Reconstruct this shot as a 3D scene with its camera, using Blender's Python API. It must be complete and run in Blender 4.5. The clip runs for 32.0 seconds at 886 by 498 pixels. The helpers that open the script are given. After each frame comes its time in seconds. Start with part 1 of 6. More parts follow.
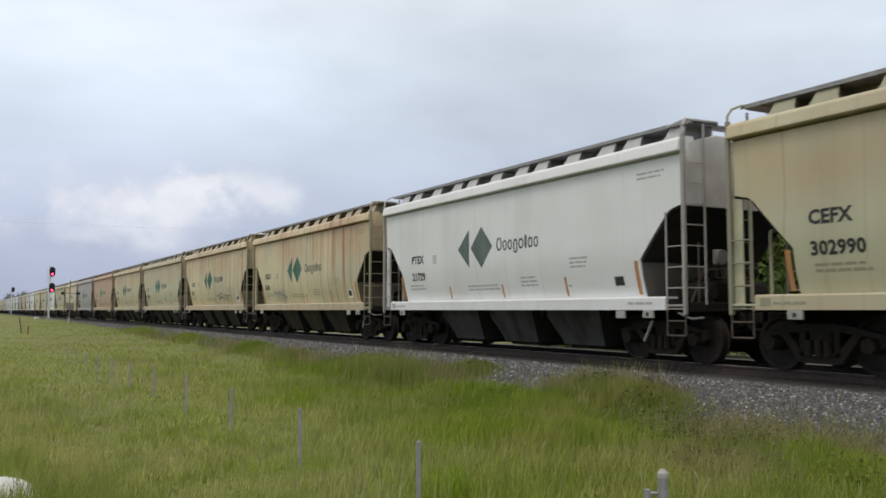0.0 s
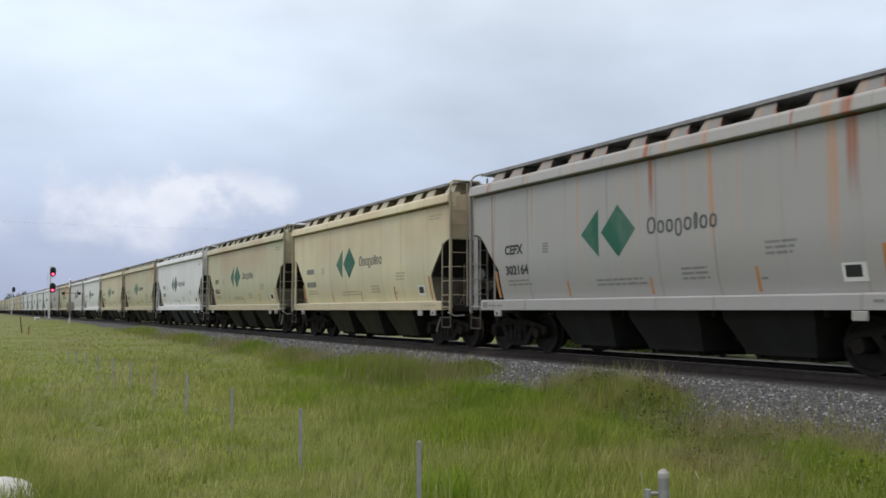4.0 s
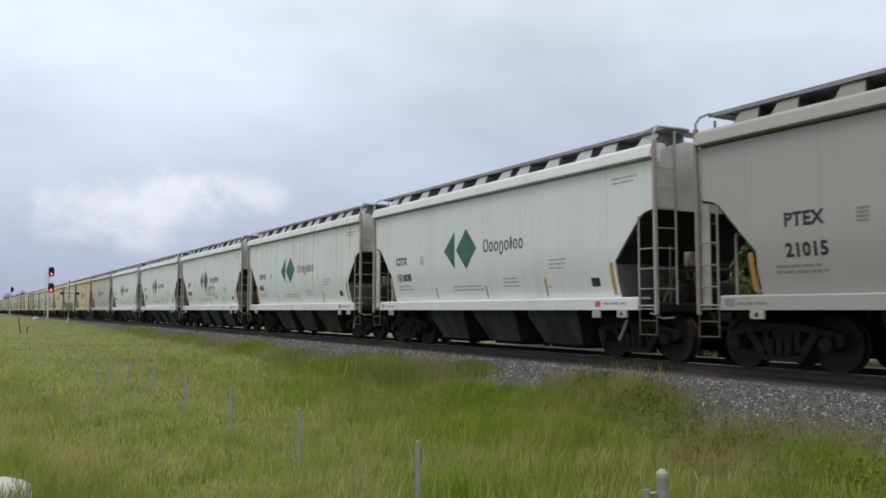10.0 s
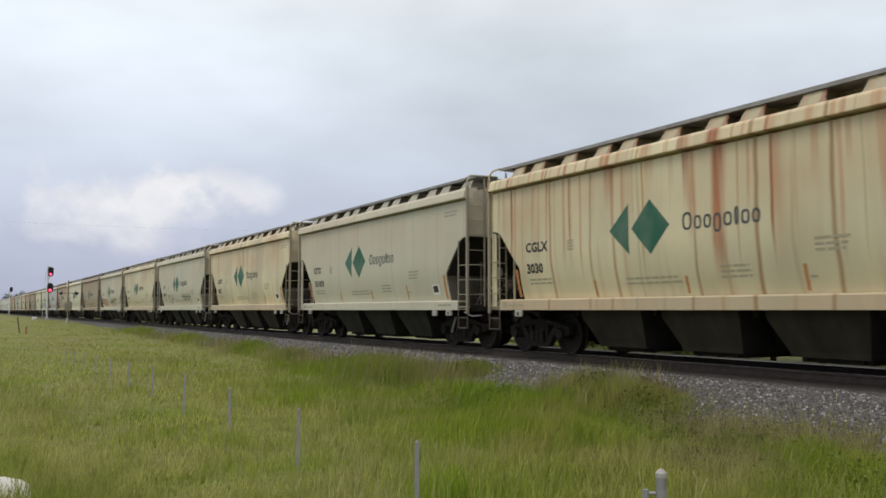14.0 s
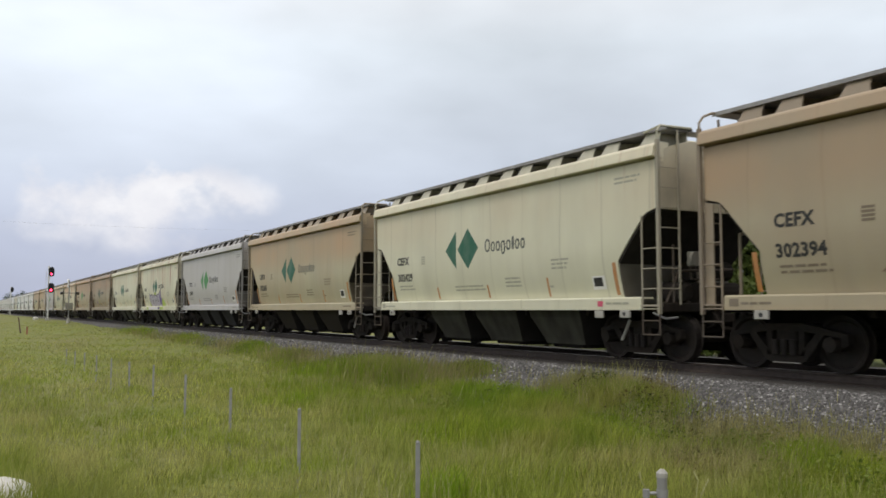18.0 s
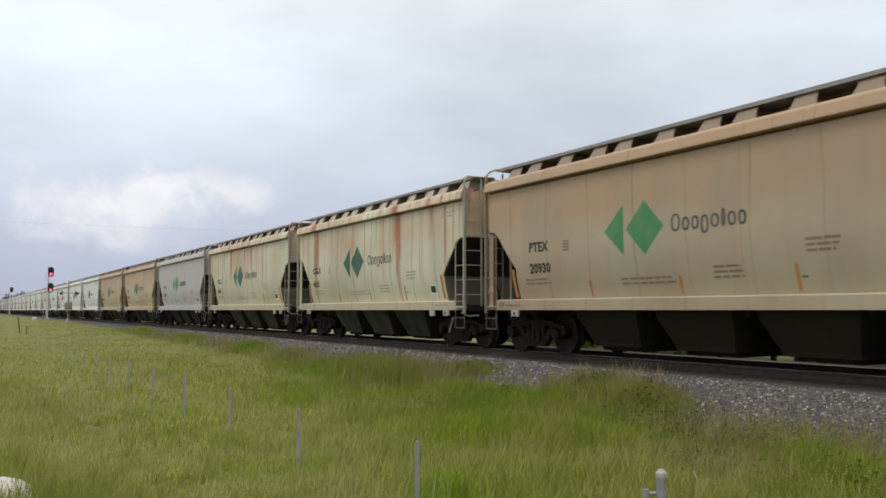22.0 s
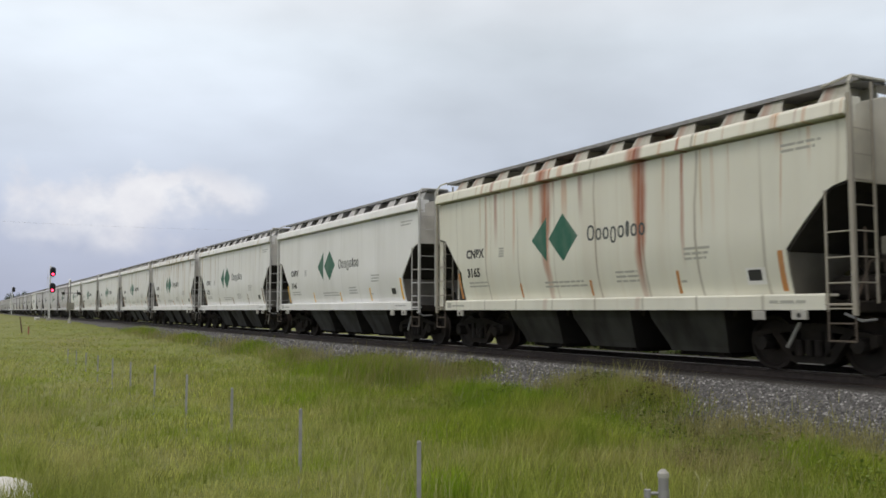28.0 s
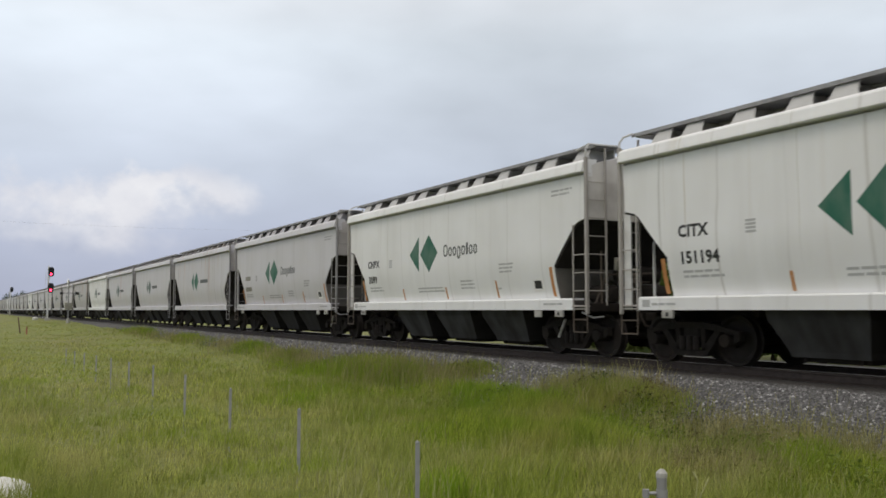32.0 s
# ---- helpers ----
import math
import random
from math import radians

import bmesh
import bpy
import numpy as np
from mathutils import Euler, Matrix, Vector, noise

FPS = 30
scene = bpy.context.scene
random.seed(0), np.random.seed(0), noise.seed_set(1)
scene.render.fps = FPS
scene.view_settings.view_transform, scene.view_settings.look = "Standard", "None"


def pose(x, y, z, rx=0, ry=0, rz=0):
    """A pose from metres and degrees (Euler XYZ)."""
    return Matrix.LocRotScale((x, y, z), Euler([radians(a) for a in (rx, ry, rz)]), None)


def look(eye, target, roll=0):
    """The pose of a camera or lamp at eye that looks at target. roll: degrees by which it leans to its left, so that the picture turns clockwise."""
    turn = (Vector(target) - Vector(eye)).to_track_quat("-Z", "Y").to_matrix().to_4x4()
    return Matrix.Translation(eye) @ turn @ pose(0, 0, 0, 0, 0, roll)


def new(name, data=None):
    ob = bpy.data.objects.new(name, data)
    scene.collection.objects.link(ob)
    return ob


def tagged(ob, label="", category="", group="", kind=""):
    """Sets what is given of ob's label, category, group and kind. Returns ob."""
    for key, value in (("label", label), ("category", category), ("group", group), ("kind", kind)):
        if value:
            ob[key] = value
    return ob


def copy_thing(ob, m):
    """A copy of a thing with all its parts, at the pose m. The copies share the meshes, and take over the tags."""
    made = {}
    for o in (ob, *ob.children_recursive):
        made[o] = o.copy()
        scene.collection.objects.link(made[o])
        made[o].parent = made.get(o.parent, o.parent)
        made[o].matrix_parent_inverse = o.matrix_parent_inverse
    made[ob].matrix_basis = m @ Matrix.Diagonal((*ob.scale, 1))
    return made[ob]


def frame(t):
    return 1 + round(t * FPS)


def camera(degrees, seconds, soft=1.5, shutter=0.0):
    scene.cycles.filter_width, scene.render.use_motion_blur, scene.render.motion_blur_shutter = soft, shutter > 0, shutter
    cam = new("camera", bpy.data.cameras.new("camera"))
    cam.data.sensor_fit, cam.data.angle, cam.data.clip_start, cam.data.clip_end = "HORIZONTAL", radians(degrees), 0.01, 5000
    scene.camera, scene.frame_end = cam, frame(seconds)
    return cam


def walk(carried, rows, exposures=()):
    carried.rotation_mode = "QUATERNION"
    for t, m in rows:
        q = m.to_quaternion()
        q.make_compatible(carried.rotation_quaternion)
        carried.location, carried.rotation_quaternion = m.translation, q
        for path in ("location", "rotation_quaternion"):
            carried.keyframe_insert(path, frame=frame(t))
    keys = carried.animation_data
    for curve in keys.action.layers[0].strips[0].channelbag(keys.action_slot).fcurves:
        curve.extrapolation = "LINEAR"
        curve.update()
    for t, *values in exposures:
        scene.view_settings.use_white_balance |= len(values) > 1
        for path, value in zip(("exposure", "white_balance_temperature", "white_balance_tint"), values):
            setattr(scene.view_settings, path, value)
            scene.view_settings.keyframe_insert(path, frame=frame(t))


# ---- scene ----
# Freight train of covered hopper cars passing a grass verge. Track along y, rail top at z = 0, camera near the origin.
LENS = 55.2
TRACK_X = 12.88          # centre line of the track
PITCH = 13.55            # metres from car to car
HALF = 6.20              # half the length of a car body
SILL = 1.0               # underside of the side sill
DURATION = 32.0
cam = camera(LENS, DURATION, soft=1.6, shutter=0.06)
# slight sway of the tripod: (seconds, hundredths of a degree)
SWAY = [(0, 5), (.5, 17), (1, 1), (1.5, 11), (2, 4), (2.5, 4), (3, 9), (3.5, 11), (5.5, -6), (6, 0), (6.5, -6), (7, -3), (7.5, -6), (8, 0),
        (8.5, 14), (9, 0), (9.5, -1), (10, 0), (10.5, -3), (11, 14), (11.5, 0), (12, -3), (12.5, 7), (13, -6), (13.5, 2), (14, -5), (14.5, -5),
        (15, -4), (15.5, 0), (17.5, 0), (18, 0), (18.5, 0), (19, 5), (19.5, 4), (20, 9), (20.5, 0), (21, 22), (21.5, 0), (22, -3), (22.5, -5),
        (23, 0), (23.5, 4), (24, 0), (24.5, 1), (25, 4), (25.5, 4), (27.5, 4), (28, 8), (28.5, 3), (29, 10), (29.5, 3), (30, 0), (30.5, -3),
        (31, 0), (31.5, 15), (32, -2)]
# the camera's own exposure and white balance: seconds, stops, kelvin, tint
EXPOSURES = [(0, 0.02, 6450, 10), (1, -0.03, 6560, 10), (2, 0.05, 6300, 10), (3, 0.05, 6200, 10), (6, -0.02, 6260, 10), (7, 0.02, 6250, 10), (8, -0.09, 6230, 10), (10, 0.02, 6350, 10),
             (12, -0.06, 6600, 10), (13, -0.07, 6620, 10), (14, 0.04, 6700, 10), (15, 0.04, 6700, 10), (18, 0.12, 6700, 10), (19, 0.08, 6650, 10), (20, 0.05, 6650, 10), (21, 0.03, 6700, 10),
             (22, 0.12, 6720, 10), (23, 0.06, 6560, 10), (25, 0.08, 6600, 10), (27.5, -0.05, 6640, 10), (28, 0.01, 6640, 10), (29, -0.05, 6600, 10), (30, -0.08, 6620, 10), (31, -0.1, 6660, 10), (32, -0.03, 6640, 10)]
walk(cam, [(t, pose(0, 0, 1.0, 94.12, 0.0, -29.46 + s * 0.01)) for t, s in SWAY], EXPOSURES)

# ---- light ----
world = bpy.data.worlds.new("overcast_sky")
scene.world = world
world.use_nodes = True


def sky_nodes():
    nt = world.node_tree
    nt.nodes.clear()
    N, Lk = nt.nodes.new, nt.links.new
    out, bg = N("ShaderNodeOutputWorld"), N("ShaderNodeBackground")
    sky = N("ShaderNodeTexSky")
    sky.sky_type, sky.sun_disc = "NISHITA", False
    sky.sun_elevation, sky.sun_rotation = radians(48), radians(200)
    tc, sep = N("ShaderNodeTexCoord"), N("ShaderNodeSeparateXYZ")
    Lk(tc.outputs["Generated"], sep.inputs[0])
    # cloud deck: brightness by height, a bright quarter, and two sizes of noise
    ramp = N("ShaderNodeValToRGB")
    cr = ramp.color_ramp
    cr.elements[0].position, cr.elements[0].color = 0.0, (0.36, 0.395, 0.53, 1)
    cr.elements[1].position, cr.elements[1].color = 1.0, (0.95, 0.92, 0.88, 1)
    for p, c in ((0.07, (0.40, 0.44, 0.57, 1)), (0.16, (0.55, 0.61, 0.72, 1)), (0.30, (0.69, 0.76, 0.84, 1)), (0.5, (0.88, 0.87, 0.88, 1))):
        e = cr.elements.new(p)
        e.color = c
    Lk(sep.outputs["Z"], ramp.inputs[0])
    mp = N("ShaderNodeMapping")
    mp.inputs["Scale"].default_value = (1.0, 1.0, 2.4)
    mp.inputs["Location"].default_value = (0.35, 0.1, 0.0)
    Lk(tc.outputs["Generated"], mp.inputs[0])
    big, small = N("ShaderNodeTexNoise"), N("ShaderNodeTexNoise")
    big.inputs["Scale"].default_value, big.inputs["Detail"].default_value = 3.0, 3
    small.inputs["Scale"].default_value, small.inputs["Detail"].default_value = 8.0, 5
    Lk(mp.outputs[0], big.inputs["Vector"])
    Lk(mp.outputs[0], small.inputs["Vector"])
    r1 = N("ShaderNodeMapRange")
    r1.inputs["From Min"].default_value, r1.inputs["From Max"].default_value = 0.3, 0.7
    r1.inputs["To Min"].default_value, r1.inputs["To Max"].default_value = 0.90, 1.09
    Lk(big.outputs["Fac"], r1.inputs["Value"])
    r2 = N("ShaderNodeMapRange")
    r2.inputs["From Min"].default_value, r2.inputs["From Max"].default_value = 0.3, 0.7
    r2.inputs["To Min"].default_value, r2.inputs["To Max"].default_value = 0.96, 1.04
    Lk(small.outputs["Fac"], r2.inputs["Value"])
    # the brighter quarter of the cloud deck, high over the far end of the track
    dot = N("ShaderNodeVectorMath")
    dot.operation = "DOT_PRODUCT"
    Lk(tc.outputs["Generated"], dot.inputs[0])
    dot.inputs[1].default_value = Vector((0.06, 0.90, 0.42)).normalized()
    r3 = N("ShaderNodeMapRange")
    r3.interpolation_type = "SMOOTHSTEP"
    r3.inputs["From Min"].default_value, r3.inputs["From Max"].default_value = 0.84, 0.99
    r3.inputs["To Min"].default_value, r3.inputs["To Max"].default_value = 1.0, 1.20
    Lk(dot.outputs["Value"], r3.inputs["Value"])
    mul = N("ShaderNodeMath")
    mul.operation = "MULTIPLY"
    Lk(r1.outputs[0], mul.inputs[0])
    Lk(r2.outputs[0], mul.inputs[1])
    mul2 = N("ShaderNodeMath")
    mul2.operation = "MULTIPLY"
    Lk(mul.outputs[0], mul2.inputs[0])
    Lk(r3.outputs[0], mul2.inputs[1])
    deck = N("ShaderNodeVectorMath")
    deck.operation = "SCALE"
    Lk(ramp.outputs[0], deck.inputs[0])
    Lk(mul2.outputs[0], deck.inputs["Scale"])
    thin = N("ShaderNodeVectorMath")
    thin.operation = "SCALE"
    thin.inputs["Scale"].default_value = 0.09
    Lk(sky.outputs[0], thin.inputs[0])
    mix = N("ShaderNodeMix")
    mix.data_type = "RGBA"
    mix.inputs["Factor"].default_value = 0.93
    Lk(thin.outputs[0], mix.inputs["A"])
    Lk(deck.outputs[0], mix.inputs["B"])
    Lk(mix.outputs["Result"], bg.inputs["Color"])
    bg.inputs["Strength"].default_value = 1.0
    Lk(bg.outputs[0], out.inputs[0])


sky_nodes()
sun = new("sun", bpy.data.lights.new("sun", "SUN"))
sun.data.energy, sun.data.angle, sun.data.color = 0.9, radians(20), (1.0, 0.93, 0.82)
sun.matrix_world = look((0, 0, 50), (28, 12, 0))
scene.view_settings.exposure = 0.0


# ---- materials ----
def nodes_of(name):
    m = bpy.data.materials.new(name)
    m.use_nodes = True
    nt = m.node_tree
    return m, nt, nt.nodes["Principled BSDF"]


def coords(nt, scale, kind="Object", shift=True):
    """Texture coordinates, stretched, and moved by each object's own random number."""
    tc, mp = nt.nodes.new("ShaderNodeTexCoord"), nt.nodes.new("ShaderNodeMapping")
    mp.inputs["Scale"].default_value = scale
    nt.links.new(tc.outputs[kind], mp.inputs["Vector"])
    if shift:
        info, mul = nt.nodes.new("ShaderNodeObjectInfo"), nt.nodes.new("ShaderNodeMath")
        mul.operation, mul.inputs[1].default_value = "MULTIPLY", 37.0
        nt.links.new(info.outputs["Random"], mul.inputs[0])
        nt.links.new(mul.outputs[0], mp.inputs["Location"])
    return mp.outputs[0]


def noise_tex(nt, vec, scale=1.0, detail=4.0, lo=0.3, hi=0.7, a=0.0, b=1.0):
    n, r = nt.nodes.new("ShaderNodeTexNoise"), nt.nodes.new("ShaderNodeMapRange")
    n.inputs["Scale"].default_value, n.inputs["Detail"].default_value = scale, detail
    nt.links.new(vec, n.inputs["Vector"])
    for k, v in (("From Min", lo), ("From Max", hi), ("To Min", a), ("To Max", b)):
        r.inputs[k].default_value = v
    nt.links.new(n.outputs["Fac"], r.inputs["Value"])
    return r.outputs[0]


def blend(nt, fac, a, b, kind="MIX"):
    m = nt.nodes.new("ShaderNodeMix")
    m.data_type, m.blend_type = "RGBA", kind
    for key, v in (("Factor", fac), ("A", a), ("B", b)):
        if isinstance(v, bpy.types.NodeSocket):
            nt.links.new(v, m.inputs[key])
        elif isinstance(v, float):
            m.inputs[key].default_value = v
        else:
            m.inputs[key].default_value = (*v, 1)
    return m.outputs["Result"]


def times(nt, a, b):
    m = nt.nodes.new("ShaderNodeMath")
    m.operation = "MULTIPLY"
    for k, v in enumerate((a, b)):
        if isinstance(v, float):
            m.inputs[k].default_value = v
        else:
            nt.links.new(v, m.inputs[k])
    return m.outputs[0]


def bumped(nt, bsdf, height, strength=0.3, distance=0.01):
    b = nt.nodes.new("ShaderNodeBump")
    b.inputs["Strength"].default_value, b.inputs["Distance"].default_value = strength, distance
    nt.links.new(height, b.inputs["Height"])
    nt.links.new(b.outputs[0], bsdf.inputs["Normal"])


def plain(name, color, rough=0.6, metal=0.0, vary=0.25, scale=6.0, dirt=(0.10, 0.08, 0.06), dirty=0.25, bump=0.0, shine=0.5):
    """Painted, cast or worn stuff: a colour with grain and patches of dirt."""
    m, nt, bsdf = nodes_of(name)
    v = coords(nt, (1, 1, 1))
    dark = tuple(c * (1 - vary) for c in color)
    c = blend(nt, noise_tex(nt, v, scale, 5), dark, color)
    c = blend(nt, noise_tex(nt, v, scale * 0.25, 4, 0.45, 0.75, 0.0, dirty), c, dirt)
    nt.links.new(c, bsdf.inputs["Base Color"])
    bsdf.inputs["Roughness"].default_value, bsdf.inputs["Metallic"].default_value = rough, metal
    bsdf.inputs["Specular IOR Level"].default_value = shine
    if bump:
        bumped(nt, bsdf, noise_tex(nt, v, scale * 4, 5), 0.5, bump)
    return m


def own(nt, name):
    """A number that the object carries."""
    at = nt.nodes.new("ShaderNodeAttribute")
    at.attribute_type, at.attribute_name = "OBJECT", name
    return at.outputs["Fac"]


def shifted(nt, scale, seed):
    """Object coordinates, stretched, and moved along by the car's own number."""
    tc, mp, cm = nt.nodes.new("ShaderNodeTexCoord"), nt.nodes.new("ShaderNodeMapping"), nt.nodes.new("ShaderNodeCombineXYZ")
    mp.inputs["Scale"].default_value = scale
    nt.links.new(tc.outputs["Object"], mp.inputs["Vector"])
    nt.links.new(times(nt, seed, 3.7), cm.inputs[0])
    nt.links.new(times(nt, seed, 5.1), cm.inputs[1])
    nt.links.new(cm.outputs[0], mp.inputs["Location"])
    return mp.outputs[0]


def math_node(nt, op, a, b=0.0):
    m = nt.nodes.new("ShaderNodeMath")
    m.operation = op
    for k, v in enumerate((a, b)):
        if isinstance(v, float):
            m.inputs[k].default_value = v
        else:
            nt.links.new(v, m.inputs[k])
    return m.outputs[0]


def spread(nt, value, a, b, c=0.0, d=1.0, smooth=False):
    """Maps a..b to c..d; any of them may be a socket."""
    r = nt.nodes.new("ShaderNodeMapRange")
    if smooth:
        r.interpolation_type = "SMOOTHSTEP"
    for key, v in (("Value", value), ("From Min", a), ("From Max", b), ("To Min", c), ("To Max", d)):
        if isinstance(v, float):
            r.inputs[key].default_value = v
        else:
            nt.links.new(v, r.inputs[key])
    return r.outputs[0]


def streaks(nt, sep, seed, cell, thin, wide, amount, reach, layer):
    """Runs of rust from under the roof walkway: one to a stretch of the side at most, each with its own place, width, length and strength."""
    wob = noise_tex(nt, shifted(nt, (0.0, 0.8, 0.45), seed), 1.0, 2, 0.3, 0.7, -0.025, 0.025)
    g = math_node(nt, "ADD", math_node(nt, "DIVIDE", math_node(nt, "ADD", sep.outputs["Y"], wob), cell), times(nt, seed, 0.37 + layer))
    cm, wn, sp = nt.nodes.new("ShaderNodeCombineXYZ"), nt.nodes.new("ShaderNodeTexWhiteNoise"), nt.nodes.new("ShaderNodeSeparateColor")
    wn.noise_dimensions = "3D"
    nt.links.new(math_node(nt, "FLOOR", g), cm.inputs[0])
    nt.links.new(seed, cm.inputs[1])
    cm.inputs[2].default_value = layer
    nt.links.new(cm.outputs[0], wn.inputs["Vector"])
    nt.links.new(wn.outputs["Color"], sp.inputs[0])
    mid = spread(nt, sp.outputs[0], 0.0, 1.0, 0.25, 0.75)
    off = times(nt, math_node(nt, "ABSOLUTE", math_node(nt, "SUBTRACT", math_node(nt, "FRACT", g), mid)), cell)
    width = spread(nt, math_node(nt, "POWER", sp.outputs[1], 2.5), 0.0, 1.0, thin, wide)
    core = spread(nt, off, width, times(nt, width, 0.3), 0.0, 1.0, True)
    start = math_node(nt, "SUBTRACT", 1.0, amount)
    on = spread(nt, sp.outputs[2], start, math_node(nt, "ADD", start, 0.3))
    low = spread(nt, wn.outputs["Value"], 0.0, 1.0, SILL + 2.6, SILL + 2.9 - reach)
    fade = spread(nt, sep.outputs["Z"], low, math_node(nt, "ADD", low, 1.1), 0.0, 1.0, True)
    rough = noise_tex(nt, shifted(nt, (0.3, 9.0, 0.5), seed), 1.0, 3, 0.3, 0.6, 0.45, 1.0)
    return times(nt, times(nt, core, on), times(nt, fade, rough)), sp.outputs[1]


def car_paint(name="weathered_car_paint", sooty=False):
    """Weathered car paint: each car has its own colour, seed of wear and share of rust."""
    m, nt, bsdf = nodes_of(name)
    info = nt.nodes.new("ShaderNodeObjectInfo")
    base, seed, rust = info.outputs["Color"], own(nt, "wear_seed"), own(nt, "rust")
    v = shifted(nt, (1, 1, 1), seed)
    # washed paler and greener on the middle of the sheets, dusty above and below
    tc, sep = nt.nodes.new("ShaderNodeTexCoord"), nt.nodes.new("ShaderNodeSeparateXYZ")
    nt.links.new(tc.outputs["Object"], sep.inputs[0])
    mid = nt.nodes.new("ShaderNodeMapRange")
    mid.interpolation_type = "SMOOTHSTEP"
    mid.inputs["From Min"].default_value, mid.inputs["From Max"].default_value = 1.5, 0.5
    nt.links.new(math_node(nt, "ABSOLUTE", math_node(nt, "SUBTRACT", sep.outputs["Z"], SILL + 0.85)), mid.inputs["Value"])
    washed = times(nt, times(nt, mid.outputs[0], noise_tex(nt, v, 0.38, 4, 0.36, 0.62, 0.05, 0.9)), own(nt, "washed"))
    base = blend(nt, washed, base, (0.50, 0.49, 0.345))
    # warm rusty dust towards the roof and the sill of the stained cars
    rim = times(nt, math_node(nt, "SUBTRACT", 1.0, mid.outputs[0]), noise_tex(nt, v, 0.38, 4, 0.36, 0.66, 0.0, 1.0))
    base = blend(nt, times(nt, rim, own(nt, "washed")), base, (0.53, 0.335, 0.195))
    # broad smears of grey road film on the same cars
    film = noise_tex(nt, shifted(nt, (0.3, 0.55, 0.22), seed), 1.0, 5, 0.48, 0.72, 0.0, 0.55)
    base = blend(nt, times(nt, film, math_node(nt, "ADD", times(nt, own(nt, "washed"), 0.8), 0.12)), base, (0.33, 0.31, 0.235))
    # dust in soft patches, and grime that runs down from the seams
    c = blend(nt, noise_tex(nt, v, 0.7, 5, 0.35, 0.75, 0.0, 0.13), base, (0.36, 0.33, 0.26))
    c = blend(nt, noise_tex(nt, shifted(nt, (0.5, 1.5, 0.12), seed), 1.0, 5, 0.50, 0.78, 0.0, 0.15), c, (0.25, 0.23, 0.18))
    wob = noise_tex(nt, shifted(nt, (0, 0.6, 0.5), seed), 1.0, 2, 0.3, 0.7, -0.05, 0.05)
    saw = math_node(nt, "PINGPONG", math_node(nt, "ADD", math_node(nt, "ADD", sep.outputs["Y"], wob), 0.39), 0.70)
    line = nt.nodes.new("ShaderNodeMapRange")
    line.inputs["From Min"].default_value, line.inputs["From Max"].default_value = 0.04, 0.0
    nt.links.new(saw, line.inputs["Value"])
    keep = noise_tex(nt, shifted(nt, (0, 0.9, 0.25), seed), 1.0, 2, 0.36, 0.62, 0.08, 0.75)
    dirt = math_node(nt, "MINIMUM", math_node(nt, "ADD", math_node(nt, "MULTIPLY", rust, 1.4), 0.18), 1.0)
    c = blend(nt, times(nt, times(nt, line.outputs[0], keep), dirt), c, (0.17, 0.15, 0.105))
    # soft upright washes of stain, long and uneven
    wash = noise_tex(nt, shifted(nt, (0.3, 2.2, 0.10), seed), 1.0, 4, 0.48, 0.72, 0.0, 0.75)
    c = blend(nt, times(nt, times(nt, wash, noise_tex(nt, v, 0.5, 3, 0.35, 0.65, 0.1, 1.0)), times(nt, math_node(nt, "POWER", rust, 0.8), spread(nt, own(nt, "bleed"), 0.0, 0.8, 0.1, 1.0))), c, (0.47, 0.31, 0.16))
    # rust and road dirt bleeding from the seams of the worn cars
    half = math_node(nt, "PINGPONG", math_node(nt, "ADD", math_node(nt, "ADD", sep.outputs["Y"], wob), 0.39), 0.35)
    bleed = nt.nodes.new("ShaderNodeMapRange")
    bleed.interpolation_type = "SMOOTHSTEP"
    bleed.inputs["From Min"].default_value, bleed.inputs["From Max"].default_value = 0.075, 0.0
    nt.links.new(half, bleed.inputs["Value"])
    some = noise_tex(nt, shifted(nt, (0.2, 0.8, 0.12), seed), 1.0, 2, 0.42, 0.58, 0.0, 1.0)
    c = blend(nt, times(nt, times(nt, bleed.outputs[0], some), times(nt, math_node(nt, "POWER", rust, 0.8), own(nt, "bleed"))), c, (0.37, 0.215, 0.095))
    # runs of rust: faint olive ones on every car, narrow orange and broad red ones on the worn cars
    some_rust = math_node(nt, "ADD", times(nt, rust, 0.55), 0.12)
    run, pick = streaks(nt, sep, seed, 0.83, 0.012, 0.04, some_rust, 2.6, 3.0)
    c = blend(nt, times(nt, run, 0.6), c, (0.30, 0.27, 0.14))
    run, pick = streaks(nt, sep, seed, 0.61, 0.05, 0.17, times(nt, math_node(nt, "POWER", rust, 1.5), 1.3), 2.6, 5.0)
    warm = own(nt, "warm")
    c = blend(nt, times(nt, run, 0.75), c, blend(nt, warm, (0.47, 0.41, 0.24), (0.53, 0.29, 0.16)))
    run, pick = streaks(nt, sep, seed, 0.57, 0.014, 0.05, times(nt, rust, 0.85), 2.8, 1.0)
    c = blend(nt, times(nt, run, 0.85), c, blend(nt, warm, (0.29, 0.235, 0.075), blend(nt, pick, (0.42, 0.17, 0.045), (0.46, 0.29, 0.08))))
    run, pick = streaks(nt, sep, seed, 1.06, 0.035, 0.22, times(nt, rust, 0.95), 2.7, 2.0)
    red = blend(nt, noise_tex(nt, shifted(nt, (0.3, 5.0, 0.6), seed), 1.0, 4), (0.22, 0.05, 0.025), (0.46, 0.15, 0.05))
    c = blend(nt, times(nt, run, 0.9), c, blend(nt, warm, (0.27, 0.19, 0.06), red))
